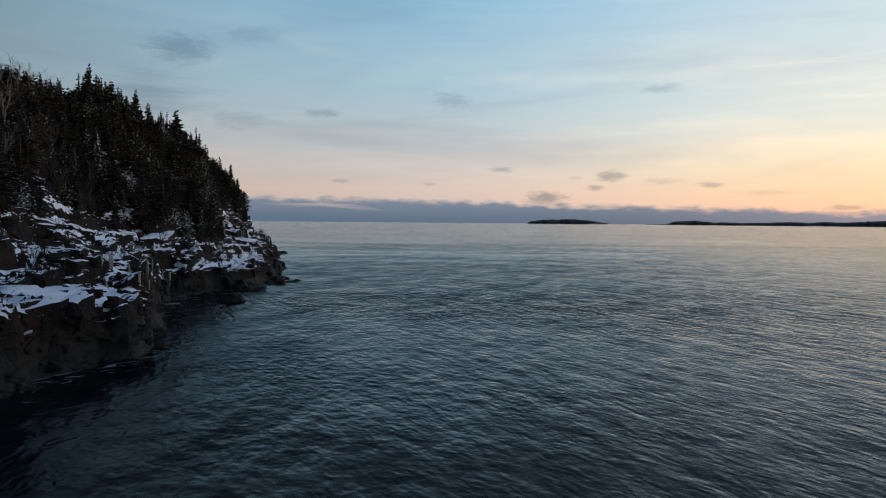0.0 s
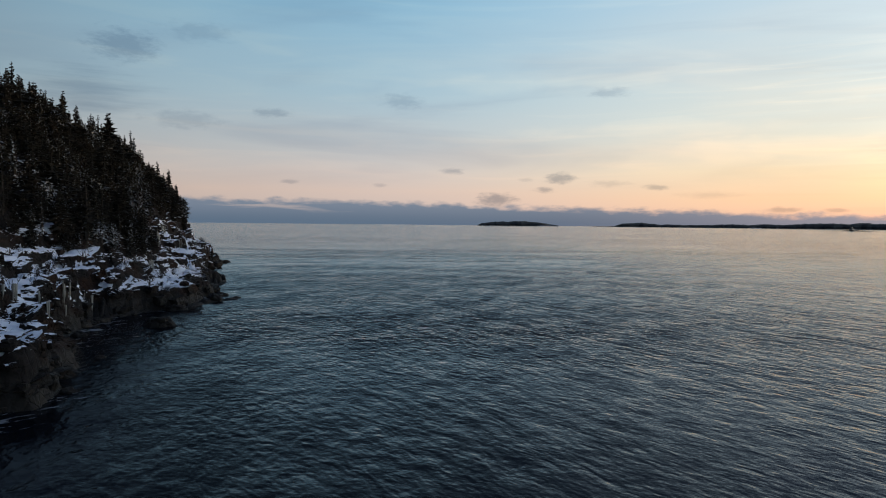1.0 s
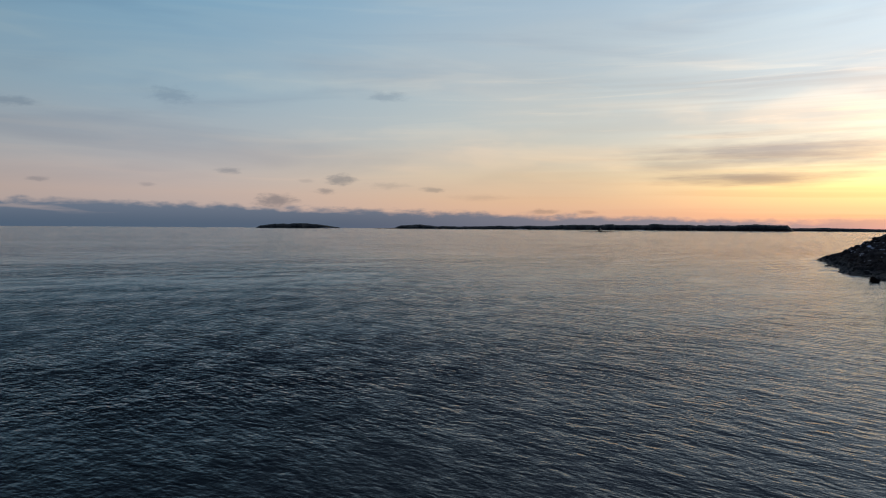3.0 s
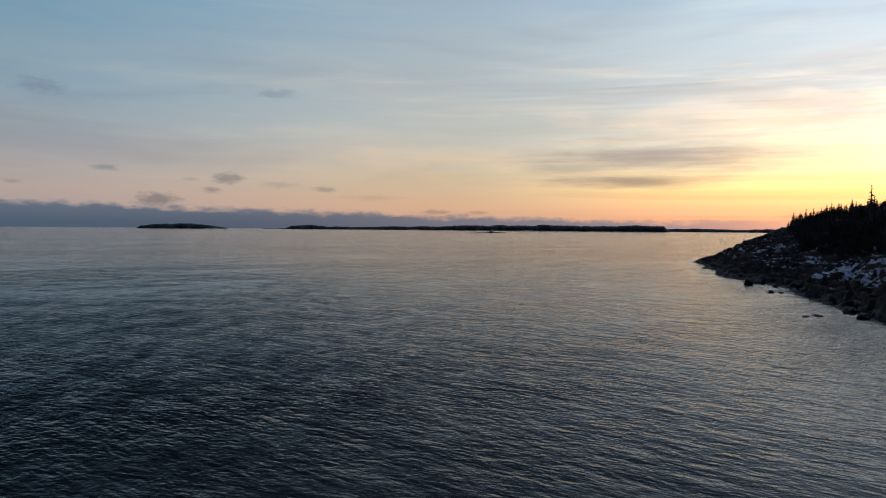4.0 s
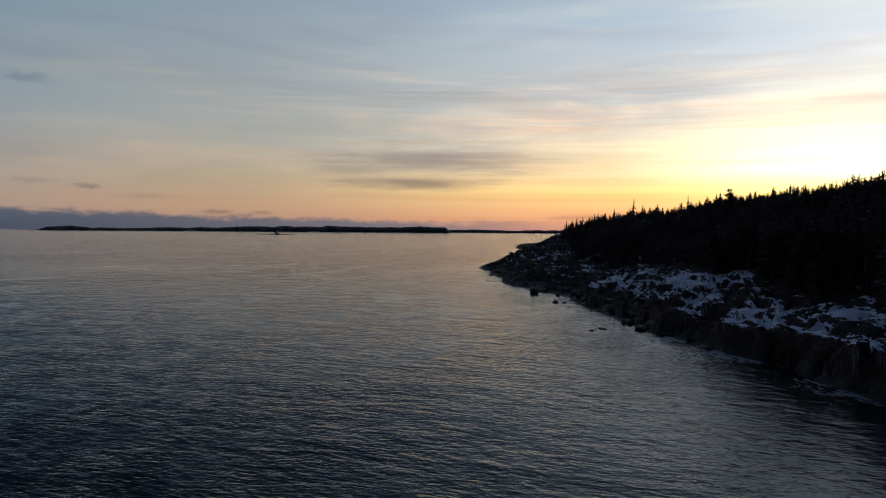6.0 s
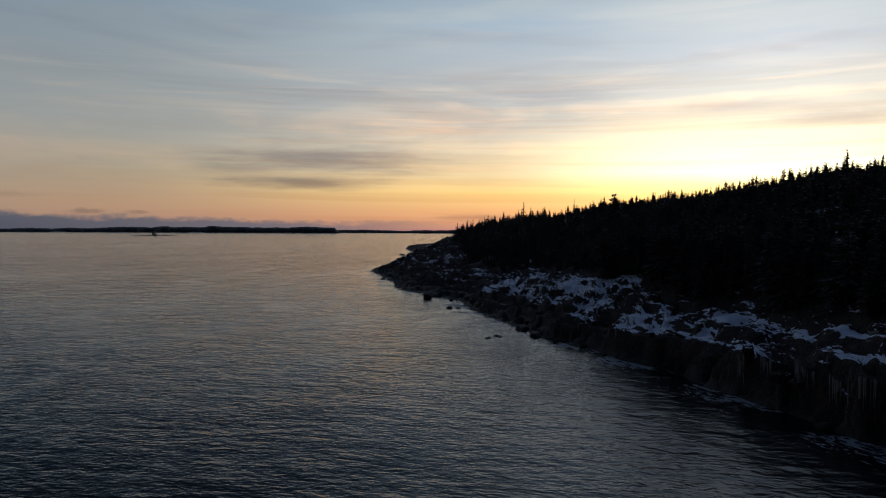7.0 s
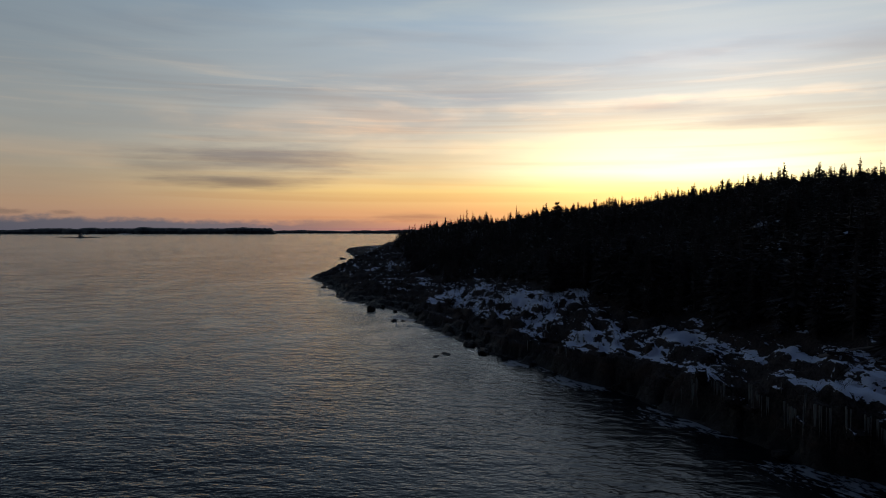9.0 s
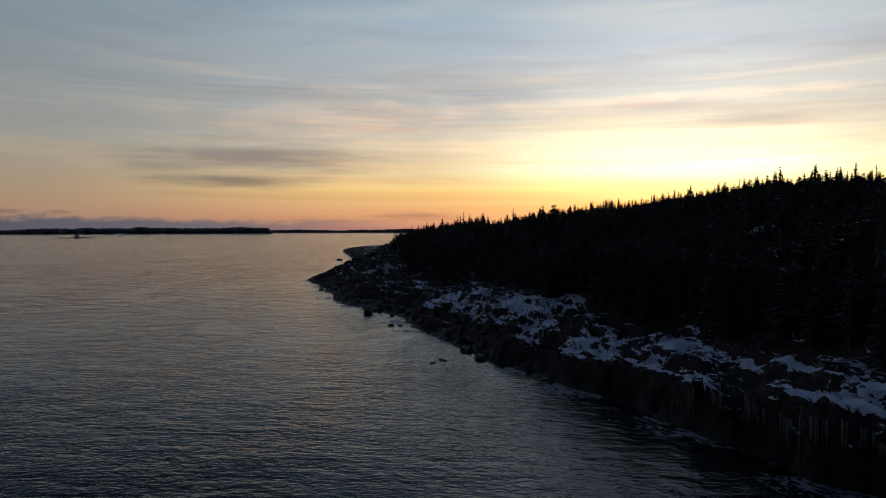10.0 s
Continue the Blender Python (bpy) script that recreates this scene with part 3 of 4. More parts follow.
EAST = Headland([
    (92, -90, 9, 5, 4, 0.4, 0.5, 58), (104, -20, 9, 5, 4, 0.4, 0.5, 58), (115, 26, 9.0, 3.5, 11, 0.42, 0.75, 57), (123, 41, 9.8, 3, 11, 0.42, 0.75, 57),
    (131, 50, 10.2, 4, 11, 0.3, 0.72, 55.5), (139, 59.5, 7.5, 5, 9, 0.35, 0.68, 53.5), (149, 71, 7, 5, 9, 0.4, 0.6, 52), (160, 84, 6.5, 5, 12, 0.42, 0.56, 50.5), (165, 94, 6.0, 6, 15, 0.45, 0.54, 49),
    (177, 113, 5.0, 7, 16, 0.56, 0.5, 47), (193, 131, 4.5, 7, 18, 0.56, 0.48, 45.5), (218, 160, 4.0, 8, 18, 0.5, 0.45, 44), (236, 177, 3.5, 9, 18, 0.46, 0.46, 42),
    (252, 200, 3.0, 9, 18, 0.36, 0.44, 40), (275, 237, 3.0, 9, 22, 0.3, 0.46, 40), (313, 272, 3.5, 9, 33, 0.32, 0.46, 38), (352, 312, 3.5, 9, 40, 0.42, 0.4, 35),
    (392, 350, 3.5, 9, 44, 0.47, 0.36, 34), (430, 362, 5.5, 10, 40, 0.48, 0.36, 33), (520, 415, 4, 12, 34, 0.3, 0.5, 34), (620, 474, 4.5, 8, 30, 0.14, 0.5, 32),
    (720, 556, 5, 8, 46, 0.1, 0.5, 30), (835, 650, 5, 8, 60, 0.08, 0.4, 28), (945, 713, 4, 8, 70, 0.06, 0.3, 24), (1010, 690, 2, 14, 40, 0.1, 0.3, 28),
    (1100, 560, 3, 12, 20, 0.25, 0.3, 44), (1100, -90, 3, 12, 20, 0.25, 0.3, 66),
], 11, 0.7, 46, 2.2, 0.8, 4.5, 0.3, 0.8, dips=((362, 84, 42, 5.0), (386, 164, 25, 2.0)))      # saddles in the ridge


# drifts on the eastern slabs and in the clearings of the wood: x, y, half width, depth
SNOWFIELDS = [(252, 169, 9, 1.0), (236, 150, 9, 1.05), (218, 133, 9, 1.1), (206, 118, 9, 1.1), (201, 106, 8, 1.15), (193, 107, 6, 1.0), (280, 172, 4, 1.0), (305, 209, 4, 0.9),
              (175, 91.5, 5, 1.25), (168, 83, 4, 1.2), (163, 71, 5.0, 1.05), (150, 55, 5, 0.8), (143, 46, 6, 0.85), (138, 36, 5, 0.8), (131, 38, 4.5, 0.9), (125, 33, 5, 1.1)]
CLEARINGS = [(203.8, 52.0), (207.5, 39.1), (225.9, 56.7), (217.0, 84.0)]
SNOWFIELDS += [(x, y, 3.4, 1.0) for x, y in CLEARINGS]


def headland_mesh(land, name, label, mat, xs, ys, inner=None):
    gx, gy = np.meshgrid(xs, ys, indexing="ij")
    z, d, bare, over = land.height(gx, gy)
    low = np.minimum.reduce([z[:-1, :-1], z[1:, :-1], z[1:, 1:], z[:-1, 1:]])
    high = np.maximum.reduce([z[:-1, :-1], z[1:, :-1], z[1:, 1:], z[:-1, 1:]])
    keep = high > -1.2
    if inner is not None:
        mx, my = (xs[:-1] + xs[1:]) / 2, (ys[:-1] + ys[1:]) / 2
        keep &= ~((mx[:, None] > inner[0]) & (mx[:, None] < inner[1]) & (my[None, :] > inner[2]) & (my[None, :] < inner[3]))
    verts = np.stack([gx, gy, np.maximum(z, -2.0)], -1).reshape(-1, 3)
    snow = land.snow_most * smoothstep(z, land.snow_from, land.snow_from + 3.0) * (0.35 + 0.65 * (1 - smoothstep(over, 4 * land.snow_in, 18 * land.snow_in)))
    if land is EAST:
        snow = snow * (0.62 - 0.3 * smoothstep(gx, 265, 300))
        for px, py, r, most in SNOWFIELDS:
            along, across = ((gx - px) + (gy - py)) * 0.707, ((gy - py) - (gx - px)) * 0.707
            snow = np.maximum(snow, most * (1 - smoothstep(np.hypot(along / (1.5 * r), across / r), 0.55, 1.25)))
    snow = snow.ravel()
    if land is WEST:
        snow = np.maximum(snow, 1.1 * (1 - smoothstep(np.hypot((gx + 59) / 9, (gy - 111) / 7), 0.6, 1.2)).ravel())
    v, f, snow = trimmed(verts, grid_faces(len(xs), len(ys), keep), snow)
    return tagged(mesh_object(name, v, f, mat, smooth=True, values={"snow": snow}), label, "headland", kind="structure")


ground_west = headland_mesh(WEST, "ground_1", "brown granite headland with snowy ledges and steep wooded slope", ROCK_WARM_SHADED, np.arange(-128, -22, 0.5), np.arange(26, 312, 0.55))
ground_east = headland_mesh(EAST, "ground_2", "grey granite headland with snow-streaked slabs below dark woods", ROCK_GREY, np.arange(98, 410, 0.75), np.arange(8, 362, 0.75))
headland_mesh(EAST, "ground_3", "low far end of the grey wooded headland", ROCK_GREY, np.arange(98, 1120, 3.0), np.arange(-94, 740, 3.0), inner=(98.5, 408.5, 8.5, 360.5))

# ---- jointed blocks on the faces and ledges ----
def block_kind(seed):
    """A rounded, chipped cube of unit size as vertices and triangles."""
    bm = bmesh.new()
    bmesh.ops.create_cube(bm, size=1.0)
    bmesh.ops.subdivide_edges(bm, edges=bm.edges[:], cuts=3, use_grid_fill=True)
    for v in bm.verts:
        p = v.co
        r = max(abs(p.x), abs(p.y), abs(p.z)) / max(p.length, 1e-6)
        far_corner = Vector((seed, 2 * seed, 3 * seed))
        q = p * (0.8 + 0.2 * r / 0.6) + 0.2 * noise.noise_vector(p * 1.9 + far_corner) + 0.09 * noise.noise_vector(p * 5.1 + far_corner)
        v.co = q
    bmesh.ops.triangulate(bm, faces=bm.faces[:])
    got = np.array([tuple(v.co) for v in bm.verts]), np.array([[v.index for v in f.verts] for f in bm.faces])
    bm.free()
    return got


block_kinds = [block_kind(3.7 * k) for k in range(8)]


def rock_blocks(land, base, label, mat, box, count, seed, lo, hi, least, near, flat=1.0):
    """Blocks on the steeper rock: those that near() picks as pieces of the ground, the rest joined."""
    r = np.random.RandomState(seed)
    x, y = r.uniform(box[0], box[1], count), r.uniform(box[2], box[3], count)
    z, d, bare, over = land.height(x, y)
    e = 0.8
    zx, zy = land.height(x + e, y)[0], land.height(x, y + e)[0]
    steep = np.hypot(zx - z, zy - z) / e
    ok = (z > (1.3 if land is EAST else 0.2)) & (over < 5) & (d > -2) & (steep > least)
    kinds = []
    for snowy in (0.0, 0.95):
        for v, f in block_kinds:
            ob = mesh_object("rock_block", v, f, mat, values={"snow": np.full(len(v), snowy)})
            kinds.append(ob.data)
            bpy.data.objects.remove(ob)
    VV, FF, SS, n, made = [], [], [], 0, 0
    for px, py, pz in zip(x[ok], y[ok], z[ok]):
        k = r.randint(8)
        v, f = block_kinds[k]
        size = lo + (hi - lo) * r.rand() ** 2.2
        turn = Euler((r.normal(0, 0.2), r.normal(0, 0.2), radians(land.grain) + r.normal(0, 0.35))).to_matrix()
        scale = Vector((size * r.uniform(0.9, 2.2) / flat ** 0.5, size * r.uniform(0.7, 1.2), size * r.uniform(0.5, 1.1) * flat))
        at = Vector((px, py, pz - 0.3 * size))
        snow = float(smoothstep(pz, land.snow_from, land.snow_from + 3.0)) * 0.95
        if near(px, py) and made < 290:
            ob = new("rock_block", kinds[k + (8 if snow > 0.5 else 0)])
            ob.parent = base
            ob.matrix_basis = Matrix.LocRotScale(at, turn.to_quaternion(), scale)
            made += 1
            continue
        VV.append((v * np.array(scale)) @ np.array(turn).T + np.array(at))
        FF.append(f + n)
        SS.append(np.full(len(v), snow))
        n += len(v)
    return tagged(mesh_object("rock_blocks", np.concatenate(VV), np.concatenate(FF), mat, values={"snow": np.concatenate(SS)}), label, "rocks", kind="stuff")


rock_blocks(WEST, ground_west, "jointed brown granite blocks with snow on their tops", ROCK_WARM_SHADED, (-75, -26, 40, 292), 4200, 51, 0.5, 2.3, 1.1, lambda x, y: y < 125)
rock_blocks(WEST, ground_west, "small chipped granite blocks on the front cliff", ROCK_WARM_SHADED, (-44, -26, 40, 125), 2000, 53, 0.4, 1.5, 0.9, lambda x, y: False)
rock_blocks(EAST, ground_east, "jointed grey granite blocks along the shore slabs", ROCK_GREY, (108, 410, 12, 362), 5000, 52, 0.6, 2.6, 0.95, lambda x, y: x < 172, 0.55)

# ---- the sea ----
WAVE_STEEPNESS = 0.01


def spread(lo, hi, step, reach):
    """Even steps from lo to hi, then ever wider ones out to reach on both sides."""
    mid = list(np.arange(lo, hi, step))
    grow, d = [], step
    while sum(grow) < reach:
        d *= 1.12
        grow.append(d)
    out_hi = mid[-1] + np.cumsum(grow)
    out_lo = mid[0] - np.cumsum(grow)
    return np.array(list(out_lo[::-1]) + mid + list(out_hi))


sx, sy = spread(-48, 150, 0.5, 5600), spread(20, 150, 0.5, 5600)
gx, gy = np.meshgrid(sx, sy, indexing="ij")
coarse = np.maximum(np.gradient(sx)[:, None], np.gradient(sy)[None, :])
wx, wy = gx + 2.2 * fbm(gx / 16, gy / 16, 1, 2), gy + 2.2 * fbm(gx / 16, gy / 16, 5, 2)
groups = [0.45 + 1.1 * (vnoise(gx / m, gy / n, q) + 0.5) for m, n, q in ((9, 14, 61), (22, 15, 62), (13, 9, 63))]
sheltered = 0.3 + 0.7 * smoothstep(np.minimum(-WEST.inland(gx, gy)[0], 60), 3, 45)
swell = np.zeros(gx.shape)
winds = np.random.RandomState(17)
for k in range(26):
    length = 1.15 * (6.2 / 1.15) ** (k / 25)
    turn = radians(14) + winds.normal(0, 0.62)
    ph = 2 * math.pi * ((wx * math.cos(turn) + wy * math.sin(turn)) / length + winds.rand())
    size = WAVE_STEEPNESS * length / (2 * math.pi) * np.clip(1.6 - 5.0 * coarse / length, 0, 1) * groups[k % 3]
    swell += size * (np.sin(ph) + 0.28 * np.cos(2 * ph))
swell *= sheltered
dw, _ = WEST.inland(gx, gy)
de, _ = EAST.inland(gx, gy)
deep = np.maximum(dw, de)
keep = np.minimum.reduce([deep[:-1, :-1], deep[1:, :-1], deep[1:, 1:], deep[:-1, 1:]]) < 12
verts = np.stack([gx, gy, swell], -1).reshape(-1, 3)
v, f, shore, surf, east = trimmed(verts, grid_faces(len(sx), len(sy), keep), np.maximum(-deep, 0).ravel(), np.maximum(np.minimum(-de, -dw + 7), 0).ravel(), np.maximum(-de, 0).ravel())
tagged(mesh_object("water", v, f, WATER, smooth=True, values={"shore": shore, "surf": surf, "east": east}), "dark wind-rippled winter sea reaching the horizon", "sea", kind="structure")

# ---- trees ----
def spruce_crown(rng, tall, wide, whorls, boughs, start=0.08, ragged=0.3, taper=0.85, stout=1.0):
    """A crown of whorls of single boughs round a thin dark core, each a drooping spray with a hanging fringe.
    Returns vertices and triangles."""
    V, F = [], []
    lean, bend = rng.uniform(-0.03, 0.03), rng.uniform(0, 6.28)
    thin = [rng.uniform(0.72, 1.1) for _ in range(5)]       # some sides of the crown are poorer than others
    n = 5
    low, high = tall * (start + 0.02), tall * 0.97
    for k in range(n):
        g = 2 * math.pi * k / n + bend
        r = 0.3 * wide
        V.append((r * math.cos(g), r * math.sin(g), low + rng.uniform(0, 0.08) * tall))
    V.append((lean * high, 0, high))
    F += [(k, (k + 1) % n, n) for k in range(n)]
    for k in range(whorls):
        u = (k + rng.uniform(-0.3, 0.3) * (0 < k < whorls - 1)) / (whorls - 1)
        t = start + (1 - start) * 0.95 * u ** 0.9
        reach = 1.12 * wide * (1 - t) ** (0.85 * taper) * min(1, 0.65 + 2.0 * (t - start)) * rng.uniform(0.8, 1.15) + 0.05 * wide
        count = max(4, round(boughs * (0.62 + 0.38 * (1 - u))))
        turn = rng.uniform(0, 6.28)
        for j in range(count):
            if rng.random() < 0.09:
                continue
            g = turn + 2 * math.pi * (j + rng.uniform(-0.35, 0.35)) / count
            r = reach * thin[int(g / 6.2832 * 5) % 5] * rng.uniform(1 - ragged, 1 + 0.4 * ragged)
            z = tall * t + rng.uniform(-0.4, 0.4) * tall / whorls
            drop = r * (-0.42 * (1 - u) + 0.22 * u + rng.uniform(-0.1, 0.1))
            c, s, w = math.cos(g), math.sin(g), stout * (0.24 * r + 0.14)
            i = len(V)
            V += [(lean * z, 0, z + 0.1 * r), (lean * z + 0.6 * r * c - w * s, 0.6 * r * s + w * c, z + 0.45 * drop - 0.06 * r),
                  (lean * z + 0.6 * r * c + w * s, 0.6 * r * s - w * c, z + 0.45 * drop - 0.06 * r), (lean * z + r * c, r * s, z + drop),
                  (lean * z + 0.5 * r * c, 0.5 * r * s, z + 0.3 * drop - stout * (0.26 * r + 0.16))]
            F += [(i, i + 1, i + 3), (i, i + 3, i + 2), (i, i + 4, i + 3)]
    i = len(V)
    V += [(lean * tall + 0.05, 0.05, tall * 0.9), (lean * tall - 0.06, 0.04, tall * 0.9), (lean * tall, -0.06, tall * 0.9), (lean * tall, 0, tall)]
    F += [(i, i + 1, i + 3), (i + 1, i + 2, i + 3), (i + 2, i, i + 3)]
    return np.array(V), np.array(F)


def tube(V, F, a, b, ra, rb, sides=5):
    a, b = Vector(a), Vector(b)
    q = (b - a).to_track_quat("Z", "Y")
    i = len(V)
    for k in range(sides):
        g = 2 * math.pi * k / sides
        o = q @ Vector((math.cos(g), math.sin(g), 0))
        V.append(tuple(a + ra * o))
        V.append(tuple(b + rb * o))
    for k in range(sides):
        m, n = i + 2 * k, i + 2 * ((k + 1) % sides)
        F.append((m, n, n + 1))
        F.append((m, n + 1, m + 1))


rng = random.Random(5)
# kinds of spruce: height, crown radius, whorls, boughs a whorl, crown start, raggedness, taper
KINDS = [(10.5, 2.6, 14, 9, 0.06, 0.35, 0.8), (12.5, 2.3, 17, 8, 0.1, 0.4, 0.85), (8.5, 2.6, 11, 9, 0.04, 0.4, 0.6), (10.0, 1.7, 15, 7, 0.08, 0.5, 0.9), (7.0, 2.4, 10, 9, 0.03, 0.4, 0.55), (9.5, 2.9, 9, 8, 0.2, 0.55, 0.4), (11.5, 1.5, 15, 4, 0.12, 0.6, 0.75)]


def spruce_kind(k, mat, label):
    tall, wide, layers, points, start, ragged, taper = KINDS[k]
    root = new("spruce_tree")
    v, f = spruce_crown(rng, tall, wide, int(1.7 * layers), int(1.6 * points), start, ragged, taper, 0.6)
    mesh_object("crown", v, f, mat, root)
    V, F = [], []
    tube(V, F, (0, 0, -1.2), (0, 0, 0.45 * tall), 0.2, 0.13, 6)
    tube(V, F, (0, 0, 0.45 * tall), (0, 0, 0.97 * tall), 0.13, 0.02, 6)
    mesh_object("trunk", V, F, BARK, root)
    return tagged(root, label, "tree")


def scatter(land, x0, x1, y0, y1, gap, seed):
    """Tree places on a jittered grid: x, y, ground height, distance past the bare rock, slope."""
    r = np.random.RandomState(seed)
    gx, gy = np.meshgrid(np.arange(x0, x1, gap), np.arange(y0, y1, gap), indexing="ij")
    gx, gy = (g + r.uniform(-0.45, 0.45, g.shape) * gap for g in (gx, gy))
    gx, gy = gx.ravel(), gy.ravel()
    z, d, bare, over = land.height(gx, gy)
    return gx, gy, z, d, over


def forest(name, label, mat, places, kinds, low=None):
    """Many spruces joined into one mesh."""
    VV, FF, count = [], [], 0
    r = np.random.RandomState(len(places))
    for n, (x, y, z, size) in enumerate(places):
        v, f = kinds[n % len(kinds)]
        g = r.uniform(0, 6.28)
        c, s = math.cos(g), math.sin(g)
        w = size * r.uniform(0.95, 1.4)
        VV.append(np.stack([(v[:, 0] * c - v[:, 1] * s) * w + x, (v[:, 0] * s + v[:, 1] * c) * w + y, v[:, 2] * size + z], 1))
        FF.append(f + count)
        count += len(v)
    return tagged(mesh_object(name, np.concatenate(VV), np.concatenate(FF), mat), label, "forest", kind="stuff")


plain_kinds = [spruce_crown(rng, t, w, n, p, st, rg, ta) for t, w, n, p, st, rg, ta in KINDS * 2]
far_kinds = [spruce_crown(rng, t, w * 1.2, 7, 5, st, rg, ta) for t, w, n, p, st, rg, ta in KINDS]

# west: the slope facing the cove
gx, gy, z, d, over = scatter(WEST, -126, -38, 30, 286, 2.5, 21)
thin = vnoise(gx / 9, gy / 9, 77)
gully = np.hypot((gx + 57) / 6, (gy - 109) / 5) < 1
gully |= (gy > 172) & (gy < 218) & (gx > -0.313 * gy - 3) & (z < 19)
ok = (over > 1.0) & (over < 64) & (z > 5) & ((over > 3) | (thin > 0.0)) & ~gully
west_spots = sorted(zip(over[ok], gx[ok], gy[ok], z[ok]))
sizes = random.Random(8)
clump = lambda x, y: 0.78 + 0.5 * float(vnoise(np.array([x / 11]), np.array([y / 11]), 91)[0])
west_near = [(x, y, zz, sizes.uniform(0.5, 1.0)) for o, x, y, zz in west_spots if o < 15][:190]
west_rest = [(x, y, zz, clump(x, y) * sizes.uniform(0.66, 1.04) * (1.3 if sizes.random() < 0.05 else 1) * (1.18 if y > 195 else 0.6 if x < -0.505 * y else 1)) for o, x, y, zz in west_spots][190:]
forest("forest", "dense dark spruce wood on the steep western slope, dusted with snow", SPRUCE_SNOWY_SHADED, west_rest, plain_kinds)

# east: the long slope below the sunset
gx, gy, z, d, over = scatter(EAST, 120, 410, 10, 350, 3.2, 22)
thin = vnoise(gx / 13, gy / 13, 78)
open_ground = np.minimum.reduce([np.hypot(np.maximum(cx - gx - 12, np.maximum(gx - cx, 0)), gy - cy) for cx, cy in CLEARINGS]) < 3.2
ok = (over > 1.0) & ~open_ground & (z > 5) & (over < 180) & (gx * 0.62 + gy * 0.1 - np.maximum(gy - 150, 0) * 0.35 < 250) & ((over > 5) | (thin > 0.0))
east_spots = sorted(zip(over[ok], gx[ok], gy[ok], z[ok]))
east_near = [(x, y, zz, sizes.uniform(0.95, 1.5)) for o, x, y, zz in east_spots if x < 215 and o < 14][:110]
taken = {(x, y) for x, y, zz, s in east_near}
east_rest = [(x, y, zz, clump(x, y) * sizes.uniform(0.62, 1.0) * (1.5 if o < 40 and x < 200 else 0.8 if x > 370 and y > 200 else 1) * (1.18 if sizes.random() < 0.06 else 1)) for o, x, y, zz in east_spots if (x, y) not in taken]
forest("forest", "dense dark spruce wood on the long eastern ridge", SPRUCE, east_rest, plain_kinds)
gx, gy, z, d, over = scatter(EAST, 408, 1000, 250, 700, 6.0, 23)
ok = (over > 2.0) & (z > 5) & (over < 75) & (gx - 14 > 1.48 * (gy - 40))
forest("forest", "far spruce wood along the outer shore", SPRUCE, [(x, y, zz, sizes.uniform(0.45, 0.8)) for x, y, zz in zip(gx[ok], gy[ok], z[ok])], far_kinds)


def ground_at(land, x, y):
    z, d, b, o = land.height(np.array([[float(x)]]), np.array([[float(y)]]))
    return float(z[0, 0])


# the spires that stand above the ridges: land, x, y, height of the tip, kind
for land, x, y, tip, k in ((WEST, -84.0, 168.0, 48.5, 1), (WEST, -85.5, 169.0, 47.0, 3), (WEST, -81.2, 174.0, 46.6, 0), (WEST, -82.2, 172.4, 45.0, 3), (WEST, -84.5, 134.0, 41.0, 3),
                           (EAST, 326.9, 198.8, 42.4, 6), (EAST, 381.9, 46.2, 64.0, 1), (EAST, 328.2, 62.2, 55.7, 0), (EAST, 313.0, 147.0, 44.6, 2)):
    g = ground_at(land, x, y)
    size = max((tip - g) / KINDS[k][0], 0.4)
    (west_near if land is WEST else east_near).append((x, y, g, size, k))

for spots, mat, group, label in ((west_near, SPRUCE_SNOWY_SHADED, "spruces at the edge of the western wood", "dark green spruce dusted with snow above granite cliff"),
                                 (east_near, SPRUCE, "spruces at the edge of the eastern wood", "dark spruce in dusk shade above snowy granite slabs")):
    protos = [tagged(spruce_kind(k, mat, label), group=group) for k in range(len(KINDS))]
    for n, (x, y, zz, size, *kind) in enumerate(spots):
        k = kind[0] if kind else n % len(KINDS)
        turn = pose(x, y, zz, 0, 0, sizes.uniform(0, 360))
        if n < len(KINDS):
            tree = protos[k]
            tree.matrix_basis = turn
        else:
            tree = copy_thing(protos[k], turn)
        tree.scale = (size * sizes.uniform(0.9, 1.15),) * 2 + (size,)


def bare_tree(x, y, z, tall, mat, label, seed):
    """A leafless broadleaf: a leaning trunk that forks into ever finer limbs."""
    r = random.Random(seed)
    root = new("bare_tree")
    root.location = (x, y, z)
    trunk, limbs = ([], []), []

    def grow(a, way, ln, rad, depth):
        if depth == 1:
            limbs.append(([], []))
        store = trunk if depth == 0 else limbs[-1]
        b = a + way * ln
        tube(*store, a, b, rad, rad * 0.6, 5 if depth < 2 else 3)
        if depth == 4:
            return
        for k in range(3 if depth else 4):
            w = (way + Vector((r.uniform(-1, 1), r.uniform(-1, 1), r.uniform(-0.1, 0.7))) * 0.62).normalized()
            grow(a + way * ln * (1 if k == 0 else r.uniform(0.45, 0.95)), w, ln * r.uniform(0.5, 0.75), rad * 0.55, depth + 1)

    grow(Vector((0, 0, -0.6)), Vector((r.uniform(-0.15, 0.25), r.uniform(-0.2, 0.2), 1)).normalized(), tall * 0.4, tall * 0.016, 0)
    mesh_object("trunk", *trunk, mat, root)
    for limb in limbs:
        mesh_object("limb", *limb, mat, root)
    return tagged(root, label, "tree", "bare trees in the wood")


